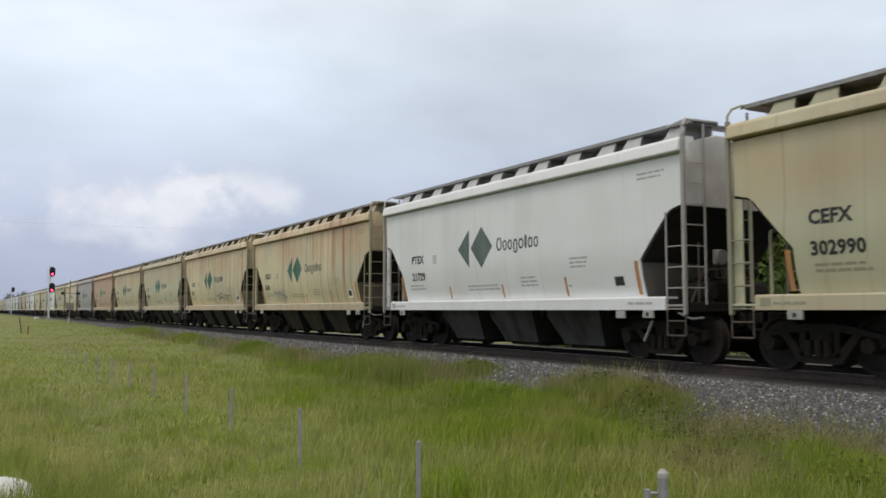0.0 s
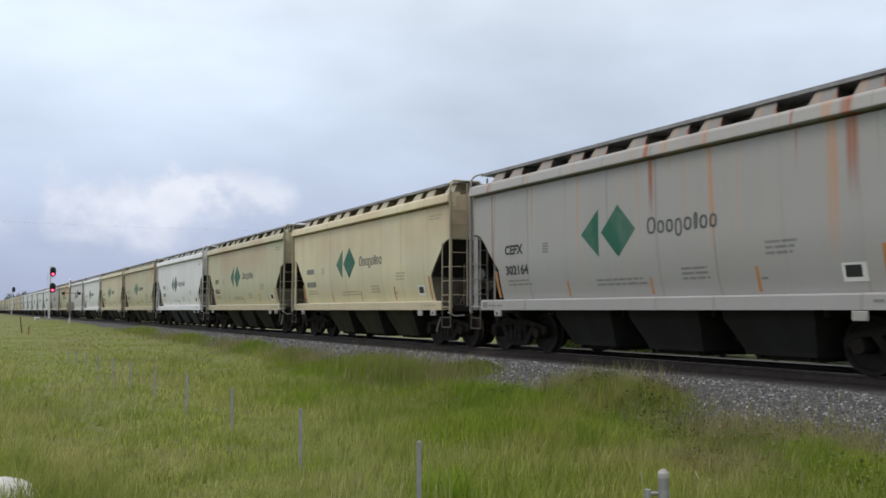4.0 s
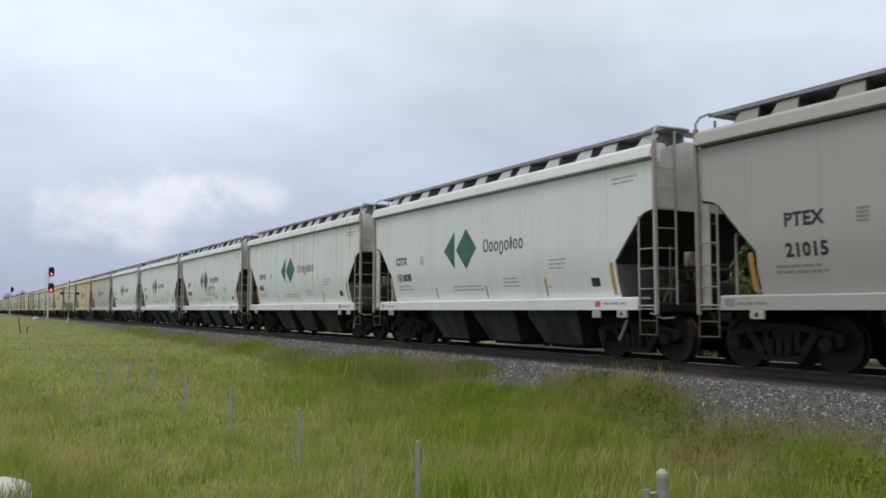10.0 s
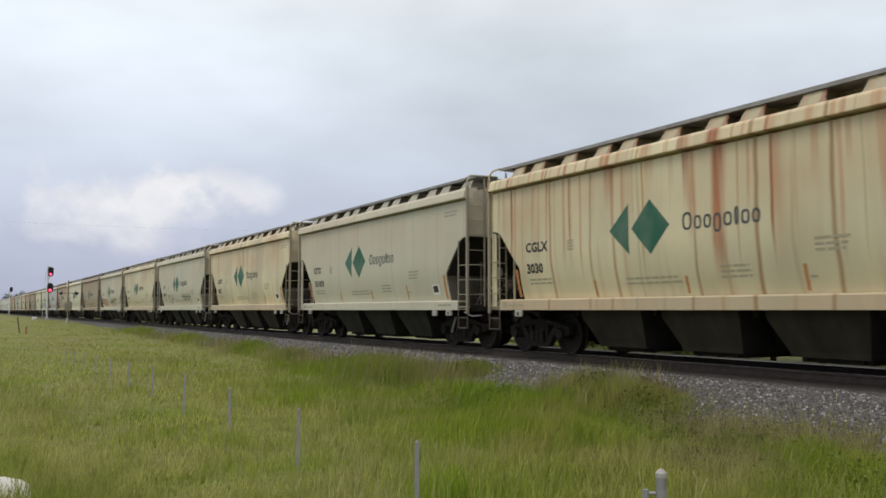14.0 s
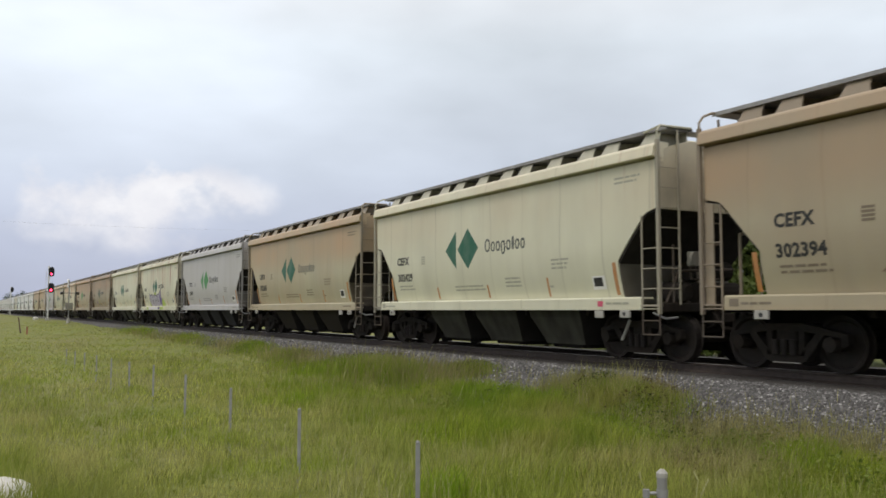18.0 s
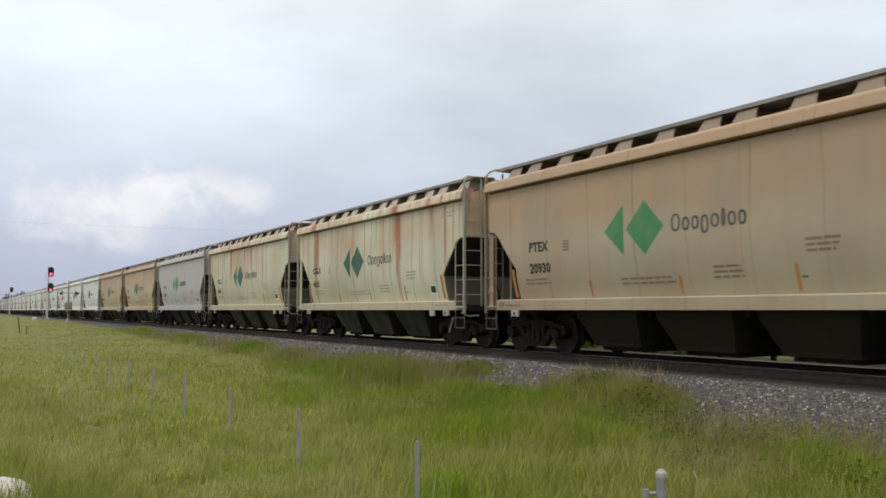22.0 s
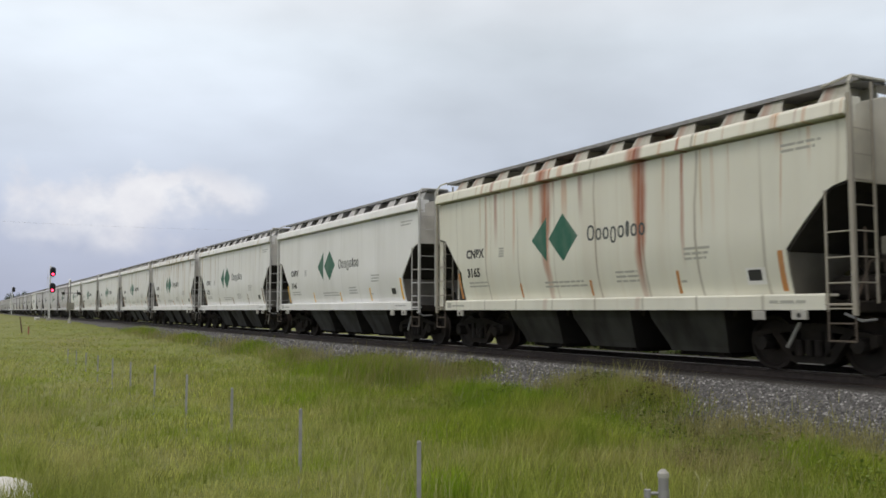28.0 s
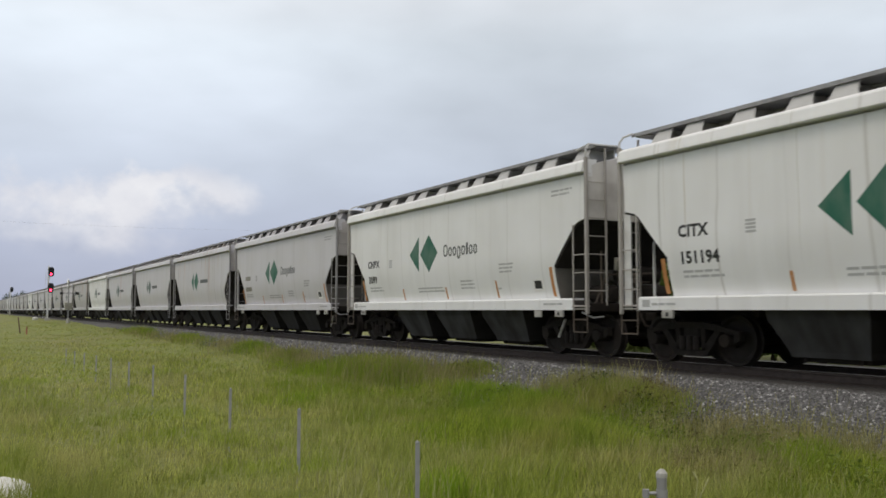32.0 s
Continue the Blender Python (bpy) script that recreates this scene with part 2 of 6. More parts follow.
    # two long runs of old rust at the car's own places
    sway = noise_tex(nt, shifted(nt, (0.0, 0.3, 0.9), seed), 1.0, 3, 0.3, 0.7, -0.06, 0.06)
    for place in ("scar", "second_scar"):
        off = math_node(nt, "ABSOLUTE", math_node(nt, "SUBTRACT", math_node(nt, "ADD", sep.outputs["Y"], sway), own(nt, place)))
        width = times(nt, own(nt, "scar_width"), spread(nt, sep.outputs["Z"], SILL + 0.3, SILL + 2.4, 0.6, 1.5))
        core = spread(nt, off, width, times(nt, width, 0.25), 0.0, 1.0, True)
        core = times(nt, core, spread(nt, sep.outputs["Z"], SILL + 0.1, SILL + 1.5, 0.25, 0.95))
        c = blend(nt, times(nt, core, noise_tex(nt, shifted(nt, (0.3, 9.0, 0.5), seed), 1.0, 3, 0.3, 0.6, 0.6, 1.0)), c, red)
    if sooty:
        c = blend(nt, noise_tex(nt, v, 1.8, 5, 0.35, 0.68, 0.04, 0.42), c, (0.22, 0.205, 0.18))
    nt.links.new(c, bsdf.inputs["Base Color"])
    bsdf.inputs["Roughness"].default_value = 0.5
    bumped(nt, bsdf, noise_tex(nt, shifted(nt, (0.5, 1.3, 0.3), seed), 1.0, 2), 0.5, 0.03)
    return m


def object_coloured(name, rough=0.6):
    """Lettering and emblem paint: the colour is the object's own, rubbed and faded in patches."""
    m, nt, bsdf = nodes_of(name)
    info = nt.nodes.new("ShaderNodeObjectInfo")
    v = coords(nt, (1, 1, 0.6))
    c = blend(nt, noise_tex(nt, v, 2.5, 5, 0.4, 0.8, 0.0, 0.22), info.outputs["Color"], (0.45, 0.45, 0.40))
    nt.links.new(c, bsdf.inputs["Base Color"])
    bsdf.inputs["Roughness"].default_value = rough
    return m


def grimy_shade_paint(name):
    """The car's colour, darkened for shade under the sill, under brake dust and spatter."""
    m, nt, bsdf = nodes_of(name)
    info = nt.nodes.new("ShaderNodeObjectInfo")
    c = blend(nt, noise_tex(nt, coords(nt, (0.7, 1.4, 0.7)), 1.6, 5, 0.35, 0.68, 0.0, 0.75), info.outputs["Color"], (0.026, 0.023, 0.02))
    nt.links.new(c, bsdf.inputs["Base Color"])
    bsdf.inputs["Roughness"].default_value = 0.85
    bsdf.inputs["Specular IOR Level"].default_value = 0.15
    return m


def grass_mat(name="meadow_grass", dark=(0.115, 0.14, 0.028), light=(0.63, 0.655, 0.17), green=(0.28, 0.39, 0.036), straw=(0.52, 0.49, 0.21), dry=0.65, brown=0.45):
    """Thin leaves that let some light through, greener and drier in patches."""
    m, nt, bsdf = nodes_of(name)
    geo = nt.nodes.new("ShaderNodeNewGeometry")
    v = coords(nt, (1, 1, 0.0), shift=False)
    c = blend(nt, geo.outputs["Random Per Island"], dark, light)
    c = blend(nt, noise_tex(nt, v, 0.33, 4, 0.42, 0.66, 0.0, 0.8), c, green)
    c = blend(nt, noise_tex(nt, v, 0.5, 4, 0.44, 0.62, 0.0, dry), c, straw)
    c = blend(nt, noise_tex(nt, v, 0.17, 4, 0.48, 0.66, 0.0, 0.55), c, tuple(0.55 * p + 0.25 * q for p, q in zip(dark, straw)))
    c = blend(nt, noise_tex(nt, v, 1.3, 5, 0.48, 0.68, 0.0, 0.75), c, tuple(0.72 * g for g in green))
    c = blend(nt, noise_tex(nt, coords(nt, (1, 1.3, 0.0), shift=False), 2.3, 3, 0.58, 0.74, 0.0, brown), c, (0.27, 0.20, 0.085))
    c = blend(nt, noise_tex(nt, v, 5.5, 3, 0.50, 0.70, 0.0, 0.55), c, tuple(0.6 * g for g in dark))
    nt.links.new(c, bsdf.inputs["Base Color"])
    bsdf.inputs["Roughness"].default_value = 0.6
    bsdf.inputs["Specular IOR Level"].default_value = 0.3
    tl, mx = nt.nodes.new("ShaderNodeBsdfTranslucent"), nt.nodes.new("ShaderNodeMixShader")
    nt.links.new(c, tl.inputs["Color"])
    mx.inputs[0].default_value = 0.4
    nt.links.new(bsdf.outputs[0], mx.inputs[1])
    nt.links.new(tl.outputs[0], mx.inputs[2])
    nt.links.new(mx.outputs[0], nt.nodes["Material Output"].inputs["Surface"])
    return m


def soil_mat():
    m, nt, bsdf = nodes_of("grassy_ground")
    v = coords(nt, (1, 1, 1), shift=False)
    c = blend(nt, noise_tex(nt, v, 0.28, 4, 0.35, 0.65), (0.20, 0.205, 0.055), (0.21, 0.25, 0.05))
    c = blend(nt, noise_tex(nt, v, 3.0, 6, 0.35, 0.7, 0.0, 0.6), c, (0.11, 0.12, 0.035))
    c = blend(nt, noise_tex(nt, v, 0.05, 3, 0.5, 0.7, 0.0, 0.5), c, (0.22, 0.20, 0.09))
    nt.links.new(c, bsdf.inputs["Base Color"])
    bsdf.inputs["Roughness"].default_value = 0.9
    bumped(nt, bsdf, noise_tex(nt, v, 6.0, 6), 0.8, 0.08)
    return m


def stone_mat():
    m, nt, bsdf = nodes_of("crushed_stone")
    geo = nt.nodes.new("ShaderNodeNewGeometry")
    ramp = nt.nodes.new("ShaderNodeValToRGB")
    cr = ramp.color_ramp
    cr.elements[0].color, cr.elements[1].color = (0.042, 0.042, 0.043, 1), (0.60, 0.595, 0.59, 1)
    e = cr.elements.new(0.6)
    e.color = (0.165, 0.164, 0.167, 1)
    e = cr.elements.new(0.86)
    e.color = (0.25, 0.248, 0.248, 1)
    nt.links.new(geo.outputs["Random Per Island"], ramp.inputs[0])
    c = blend(nt, noise_tex(nt, coords(nt, (1, 1, 1), shift=False), 14.0, 4, 0.3, 0.7, 0.0, 0.5), ramp.outputs[0], (0.12, 0.115, 0.11))
    nt.links.new(c, bsdf.inputs["Base Color"])
    bsdf.inputs["Roughness"].default_value = 0.85
    return m


def bed_mat():
    m, nt, bsdf = nodes_of("ballast_bed")
    v = coords(nt, (1, 1, 1), shift=False)
    vor = nt.nodes.new("ShaderNodeTexVoronoi")
    vor.inputs["Scale"].default_value = 17.0
    nt.links.new(v, vor.inputs["Vector"])
    c = blend(nt, vor.outputs["Distance"], (0.19, 0.187, 0.184), (0.035, 0.034, 0.034))
    c = blend(nt, noise_tex(nt, v, 0.6, 4, 0.4, 0.7, 0.0, 0.5), c, (0.12, 0.117, 0.113))
    # darker band of the bed beside each rail
    tc, sep = nt.nodes.new("ShaderNodeTexCoord"), nt.nodes.new("ShaderNodeSeparateXYZ")
    nt.links.new(tc.outputs["Object"], sep.inputs[0])
    dark_band = nt.nodes.new("ShaderNodeMapRange")
    dark_band.interpolation_type = "SMOOTHSTEP"
    dark_band.inputs["From Min"].default_value, dark_band.inputs["From Max"].default_value = 0.55, 0.3
    dark_band.inputs["To Max"].default_value = 0.85
    beside = math_node(nt, "SUBTRACT", math_node(nt, "ABSOLUTE", math_node(nt, "SUBTRACT", sep.outputs["X"], TRACK_X)), 1.12)
    nt.links.new(math_node(nt, "ABSOLUTE", beside), dark_band.inputs["Value"])
    c = blend(nt, dark_band.outputs[0], c, (0.05, 0.044, 0.04))
    nt.links.new(c, bsdf.inputs["Base Color"])
    bsdf.inputs["Roughness"].default_value = 0.9
    bumped(nt, bsdf, vor.outputs["Distance"], 1.0, 0.04)
    return m


def cloud_mat():
    """A drifting heap of cloud, soft at its edges."""
    m, nt, bsdf = nodes_of("cumulus_cloud")
    nt.nodes.remove(bsdf)
    tc, sep = nt.nodes.new("ShaderNodeTexCoord"), nt.nodes.new("ShaderNodeSeparateXYZ")
    nt.links.new(tc.outputs["Generated"], sep.inputs[0])
    mp = nt.nodes.new("ShaderNodeMapping")
    mp.inputs["Scale"].default_value = (3.4, 1.0, 1.25)
    nt.links.new(tc.outputs["Generated"], mp.inputs[0])
    puff = noise_tex(nt, mp.outputs[0], 1.8, 9.0, 0.25, 0.75, -1.1, 1.1)
    u = math_node(nt, "ABSOLUTE", math_node(nt, "SUBTRACT", sep.outputs["X"], 0.5))
    w = math_node(nt, "ABSOLUTE", math_node(nt, "SUBTRACT", sep.outputs["Z"], 0.45))
    d = math_node(nt, "ADD", math_node(nt, "POWER", times(nt, u, 2.0), 2.0), math_node(nt, "POWER", times(nt, w, 2.1), 2.0))
    body = math_node(nt, "ADD", math_node(nt, "SUBTRACT", 1.0, d), puff)
    # crisp heaped top, fading away below
    top = spread(nt, sep.outputs["Z"], 0.25, 0.75)
    cover = spread(nt, body, spread(nt, top, 0.0, 1.0, -0.1, 0.4), spread(nt, top, 0.0, 1.0, 1.6, 0.95), 0.0, 0.95, True)
    edge = spread(nt, d, 1.0, 0.3, 0.0, 1.0, True)
    em, tr, mx = nt.nodes.new("ShaderNodeEmission"), nt.nodes.new("ShaderNodeBsdfTransparent"), nt.nodes.new("ShaderNodeMixShader")
    c = blend(nt, noise_tex(nt, mp.outputs[0], 2.2, 5.0), (0.70, 0.72, 0.80), (0.87, 0.885, 0.93))
    nt.links.new(c, em.inputs["Color"])
    nt.links.new(times(nt, cover, edge), mx.inputs[0])
    nt.links.new(tr.outputs[0], mx.inputs[1])
    nt.links.new(em.outputs[0], mx.inputs[2])
    nt.links.new(mx.outputs[0], nt.nodes["Material Output"].inputs["Surface"])
    return m


def glow(name, color, strength):
    m, nt, bsdf = nodes_of(name)
    bsdf.inputs["Base Color"].default_value = (*color, 1)
    bsdf.inputs["Emission Color"].default_value = (*color, 1)
    bsdf.inputs["Emission Strength"].default_value = strength
    return m


PAINT = car_paint()
# soot on the car ends; a darker tone for shade on brackets and coaming
SOOT_SHADE = car_paint("soot_and_shade_paint", True)
EMBLEM = object_coloured("emblem_paint")
STEEL = plain("black_undergear_steel", (0.031, 0.027, 0.024), 0.9, 0.0, 0.4, 5.0, (0.035, 0.024, 0.017), 0.5, shine=0.15)
WHEEL = plain("wheel_steel", (0.025, 0.021, 0.019), 0.7, 0.1, 0.4, 4.0, (0.05, 0.03, 0.02), 0.4, shine=0.25)
BRIGHT = plain("worn_bright_steel", (0.55, 0.53, 0.50), 0.45, 0.35, 0.2, 6.0, (0.2, 0.15, 0.1), 0.15)
STEP = plain("dirty_step_steel", (0.10, 0.082, 0.066), 0.8, 0.0, 0.3, 6.0, (0.09, 0.055, 0.035), 0.5)
GRATE = plain("galvanised_grating", (0.33, 0.33, 0.34), 0.6, 0.0, 0.3, 8.0, (0.06, 0.05, 0.05), 0.4)
RAIL = plain("rusty_rail_steel", (0.075, 0.058, 0.05), 0.7, 0.3, 0.4, 8.0, (0.05, 0.035, 0.03), 0.4)
TIE = plain("weathered_tie_wood", (0.27, 0.255, 0.24), 0.85, 0.0, 0.5, 10.0, (0.03, 0.025, 0.02), 0.5, 0.01)
HOPPER = grimy_shade_paint("grimy_shaded_hopper_paint")
GRIMY = plain("grimy_steel", (0.045, 0.039, 0.034), 0.9, 0.0, 0.35, 1.6, (0.03, 0.025, 0.02), 0.5, shine=0.15)
# black that stands in for shade under end slopes and between hoppers
SLOPE = plain("shade_black_sheet", (0.04, 0.037, 0.035), 0.9, 0.0, 0.3, 3.0, (0.03, 0.025, 0.02), 0.4, shine=0.1)
CLOUDY = plain("dusty_grey_plate", (0.44, 0.43, 0.40), 0.6, 0.0, 0.2, 5.0)
ORANGE = plain("orange_reflector", (0.62, 0.24, 0.03), 0.4, 0.0, 0.15, 6.0, (0.3, 0.2, 0.1), 0.3)
WHITE = plain("white_marking", (0.82, 0.82, 0.80), 0.5, 0.0, 0.12, 6.0, (0.3, 0.27, 0.22), 0.25)
BLACK = plain("black_marking", (0.025, 0.025, 0.025), 0.6, 0.0, 0.2, 6.0, (0.1, 0.1, 0.09), 0.15)
FADED = plain("faded_stencil_ink", (0.235, 0.225, 0.195), 0.7, 0.0, 0.2, 9.0, (0.4, 0.39, 0.34), 0.45)
GALV = plain("galvanised_post", (0.36, 0.365, 0.38), 0.5, 0.35, 0.2, 10.0, (0.2, 0.18, 0.15), 0.25)
SILVER = plain("aluminium_paint", (0.74, 0.75, 0.76), 0.45, 0.3, 0.15, 5.0, (0.25, 0.22, 0.2), 0.25)
HOOD = plain("black_signal_paint", (0.018, 0.018, 0.02), 0.5, 0.0, 0.2, 5.0, (0.05, 0.05, 0.05), 0.2)
RED_LENS = glow("red_lens", (1.0, 0.035, 0.09), 7.0)
BOULDER = plain("white_painted_stone", (0.74, 0.74, 0.71), 0.8, 0.0, 0.2, 7.0, (0.3, 0.3, 0.22), 0.35, 0.02)
STAKE = plain("weathered_wood_stake", (0.16, 0.10, 0.075), 0.85, 0.0, 0.4, 9.0, (0.07, 0.05, 0.04), 0.4)
GRASS, SOIL, STONE, BED = grass_mat(), soil_mat(), stone_mat(), bed_mat()
WEED = grass_mat("green_weed_leaf", (0.15, 0.23, 0.02), (0.43, 0.52, 0.06), (0.24, 0.40, 0.02), (0.42, 0.36, 0.14), 0.5)
DOCK = grass_mat("leafy_weed", (0.12, 0.18, 0.03), (0.31, 0.38, 0.07), (0.17, 0.28, 0.03), (0.34, 0.26, 0.10), 0.5)
BUSH = grass_mat("dark_bushy_leaf", (0.05, 0.075, 0.018), (0.17, 0.19, 0.045), (0.06, 0.13, 0.02), (0.20, 0.12, 0.065), 0.7, 0.7)
DRY = grass_mat("dry_grass", (0.18, 0.16, 0.06), (0.50, 0.48, 0.22), (0.29, 0.31, 0.08), (0.52, 0.46, 0.24), 0.5)
HEADS = grass_mat("pale_seed_head", (0.30, 0.29, 0.13), (0.52, 0.50, 0.28), (0.36, 0.38, 0.14), (0.46, 0.40, 0.21), 0.4, 0.4)
STRAW = plain("dry_seed_stalk", (0.42, 0.42, 0.19), 0.8, 0.0, 0.3, 3.0)
LEAF = plain("tree_foliage", (0.055, 0.085, 0.03), 0.8, 0.0, 0.5, 0.9, (0.03, 0.04, 0.02), 0.4)
SHRUB = grass_mat("shrub_leaf", (0.06, 0.10, 0.025), (0.20, 0.26, 0.07), (0.11, 0.18, 0.03), (0.22, 0.20, 0.08), 0.3, 0.2)
BARK = plain("tree_bark", (0.12, 0.10, 0.08), 0.9, 0.0, 0.4, 4.0)


# ---- mesh helpers ----
def part(name, bm, material, parent=None, label=""):
    me = bpy.data.meshes.new(name)
    bm.normal_update()
    bm.to_mesh(me)
    bm.free()
    me.materials.append(material)
    ob = new(name, me)
    if parent:
        ob.parent = parent
    if label:
        ob["label"] = label
    return ob


def share(ob, m, parent=None):
    """Another part on the same mesh."""
    o = ob.copy()
    scene.collection.objects.link(o)
    o.parent = parent or ob.parent
    o.matrix_basis = m
    return o


def box(bm, x0, x1, y0, y1, z0, z1, bevel=0.0, m=None):
    r = bmesh.ops.create_cube(bm, size=1.0)
    vs = r["verts"]
    for v in vs:
        v.co = Vector(((x0 + x1) / 2 + v.co.x * (x1 - x0), (y0 + y1) / 2 + v.co.y * (y1 - y0), (z0 + z1) / 2 + v.co.z * (z1 - z0)))
    if m:
        for v in vs:
            v.co = m @ v.co
    if bevel:
        es = {e for v in vs for e in v.link_edges}
        bmesh.ops.bevel(bm, geom=list(es), offset=bevel, segments=1, affect="EDGES")
    return bm


def rod(bm, a, b, r, n=8, r2=None):
    a, b = Vector(a), Vector(b)
    d = b - a
    q = d.to_track_quat("Z", "Y").to_matrix().to_4x4()
    bmesh.ops.create_cone(bm, cap_ends=True, segments=n, radius1=r, radius2=r if r2 is None else r2, depth=d.length,
                          matrix=Matrix.Translation((a + b) / 2) @ q)
    return bm


def pipe(bm, pts, r, n=6):
    for a, b in zip(pts, pts[1:]):
        rod(bm, a, b, r, n)
    return bm


def slab(bm, outline, axis, lo, hi):
    """A plate with that outline: axis 'x' takes (y, z) pairs, 'y' takes (x, z), 'z' takes (x, y)."""
    def at(p, h):
        return {"x": (h, p[0], p[1]), "y": (p[0], h, p[1]), "z": (p[0], p[1], h)}[axis]
    a = [bm.verts.new(at(p, lo)) for p in outline]
    b = [bm.verts.new(at(p, hi)) for p in outline]
    bm.faces.new(a)
    bm.faces.new(b[::-1])
    for k in range(len(a)):
        j = (k + 1) % len(a)
        bm.faces.new((a[j], a[k], b[k], b[j]))
    bmesh.ops.recalc_face_normals(bm, faces=bm.faces[:])
    return bm


def B():
    return bmesh.new()


def mesh_from(name, verts, faces, material, smooth=False):
    me = bpy.data.meshes.new(name)
    verts, faces = np.asarray(verts, dtype=np.float32), np.asarray(faces, dtype=np.int32)
    me.vertices.add(len(verts))
    me.vertices.foreach_set("co", verts.ravel())
    k = faces.shape[1]
    me.loops.add(faces.size)
    me.loops.foreach_set("vertex_index", faces.ravel())
    me.polygons.add(len(faces))
    me.polygons.foreach_set("loop_start", np.arange(0, faces.size, k, dtype=np.int32))
    me.polygons.foreach_set("loop_total", np.full(len(faces), k, dtype=np.int32))
    me.update(calc_edges=True)
    me.validate()
    me.materials.append(material)
    if smooth:
        me.polygons.foreach_set("use_smooth", np.ones(len(faces), dtype=bool))
    return new(name, me)


# ---- ground, ballast, track ----
PROFILE_X = (-4000, -40, -6, 0, 3.5, 6, 8.6, 10.1, 15.7, 17.2, 21, 40, 4000)
PROFILE_Z = (-1.2, -1.2, -1.2, -1.18, -1.27, -1.13, -0.82, -0.66, -0.66, -0.9, -1.15, -1.0, -1.0)


def ground_z(x, y):
    z = np.interp(x, PROFILE_X, PROFILE_Z)
    far = np.clip((np.abs(y) - 25) / 85, 0, 1) * np.clip((40 - np.abs(np.asarray(x) - 5)) / 20, 0.5, 1)
    z = z * (1 - far) + (z * 0.12 - 0.22) * far
    near = np.exp(-((np.asarray(x) - 5) / 6) ** 2)
    return z + near * (0.06 * np.sin(x * 1.3 + y * 0.7) + 0.05 * np.sin(y * 0.45 + 1.0) + 0.03 * np.sin(x * 2.9 - y * 1.9))


def build_ground():
    xs = np.concatenate([[-4000, -1500, -500, -150, -60, -25], np.arange(-12, 24, 0.6), [26, 32, 40, 60, 120, 300, 900, 2000, 4000]])
    ys = np.concatenate([[-4000, -1500, -500, -150, -60, -25], np.arange(-12, 80, 1.0), np.arange(84, 300, 8), [350, 450, 700, 1200, 2200, 4000]])
    X, Y = np.meshgrid(xs, ys)
    Z = ground_z(X, Y)
    nx = len(xs)
    verts = np.stack([X.ravel(), Y.ravel(), Z.ravel()], 1)
    i, j = np.meshgrid(np.arange(nx - 1), np.arange(len(ys) - 1))
    a = (j * nx + i).ravel()
    ob = mesh_from("ground", verts, np.stack([a, a + 1, a + nx + 1, a + nx], 1), SOIL, True)
    tagged(ob, "flat green prairie ground covered with rough grass", "ground", kind="structure")


build_ground()


def build_track():
    bm = B()
    c = TRACK_X
    slab(bm, [(c - 3.7, -0.84), (c - 1.78, -0.24), (c - 1.5, -0.17), (c - 0.88, -0.168), (c - 0.84, -0.20), (c + 0.84, -0.20), (c + 0.88, -0.168), (c + 1.5, -0.17), (c + 1.78, -0.24), (c + 2.6, -0.42), (c + 9.5, -0.60), (c + 10.7, -1.1)], "y", -700, 1800)
    bed = part("ballast_bed", bm, BED)
    tagged(bed, "grey crushed stone ballast bed under the railway track", "ballast", kind="structure")
    for side in (-1, 1):
        bm = B()
        x = c + side * 0.7525
        sec = [(-0.075, -0.172), (0.075, -0.172), (0.075, -0.155), (0.012, -0.135), (0.012, -0.045), (0.036, -0.035), (0.036, -0.008),
               (0.028, 0.0), (-0.028, 0.0), (-0.036, -0.008), (-0.036, -0.035), (-0.012, -0.045), (-0.012, -0.135), (-0.075, -0.155)]
        slab(bm, [(x + a, b) for a, b in sec], "y", -700, 1800)
        rail = part("rail", bm, RAIL)
        tagged(rail, "rusty brown steel rail on wooden ties", "rail", "rails", "structure")
        bm = B()
        box(bm, x - 0.026, x + 0.026, -700, 1800, 0.0005, 0.003)
        part("rail_head", bm, BRIGHT, rail, "shiny worn running surface")


build_track()


def build_ties():
    bm = B()
    box(bm, -1.3, 1.3, -0.115, 0.115, -0.35, -0.175, 0.012)
    first = part("tie", bm, TIE)
    tagged(first, "dark creosoted wooden railway tie bedded in stones", "railway tie", "ties under the track")
    first.matrix_basis = pose(TRACK_X, -4, 0)
    for k in range(1, 104):
        copy_thing(first, pose(TRACK_X + random.uniform(-0.03, 0.03), -4 + 0.51 * k, random.uniform(-0.012, 0.004), 0, 0, random.uniform(-0.8, 0.8)))


build_ties()


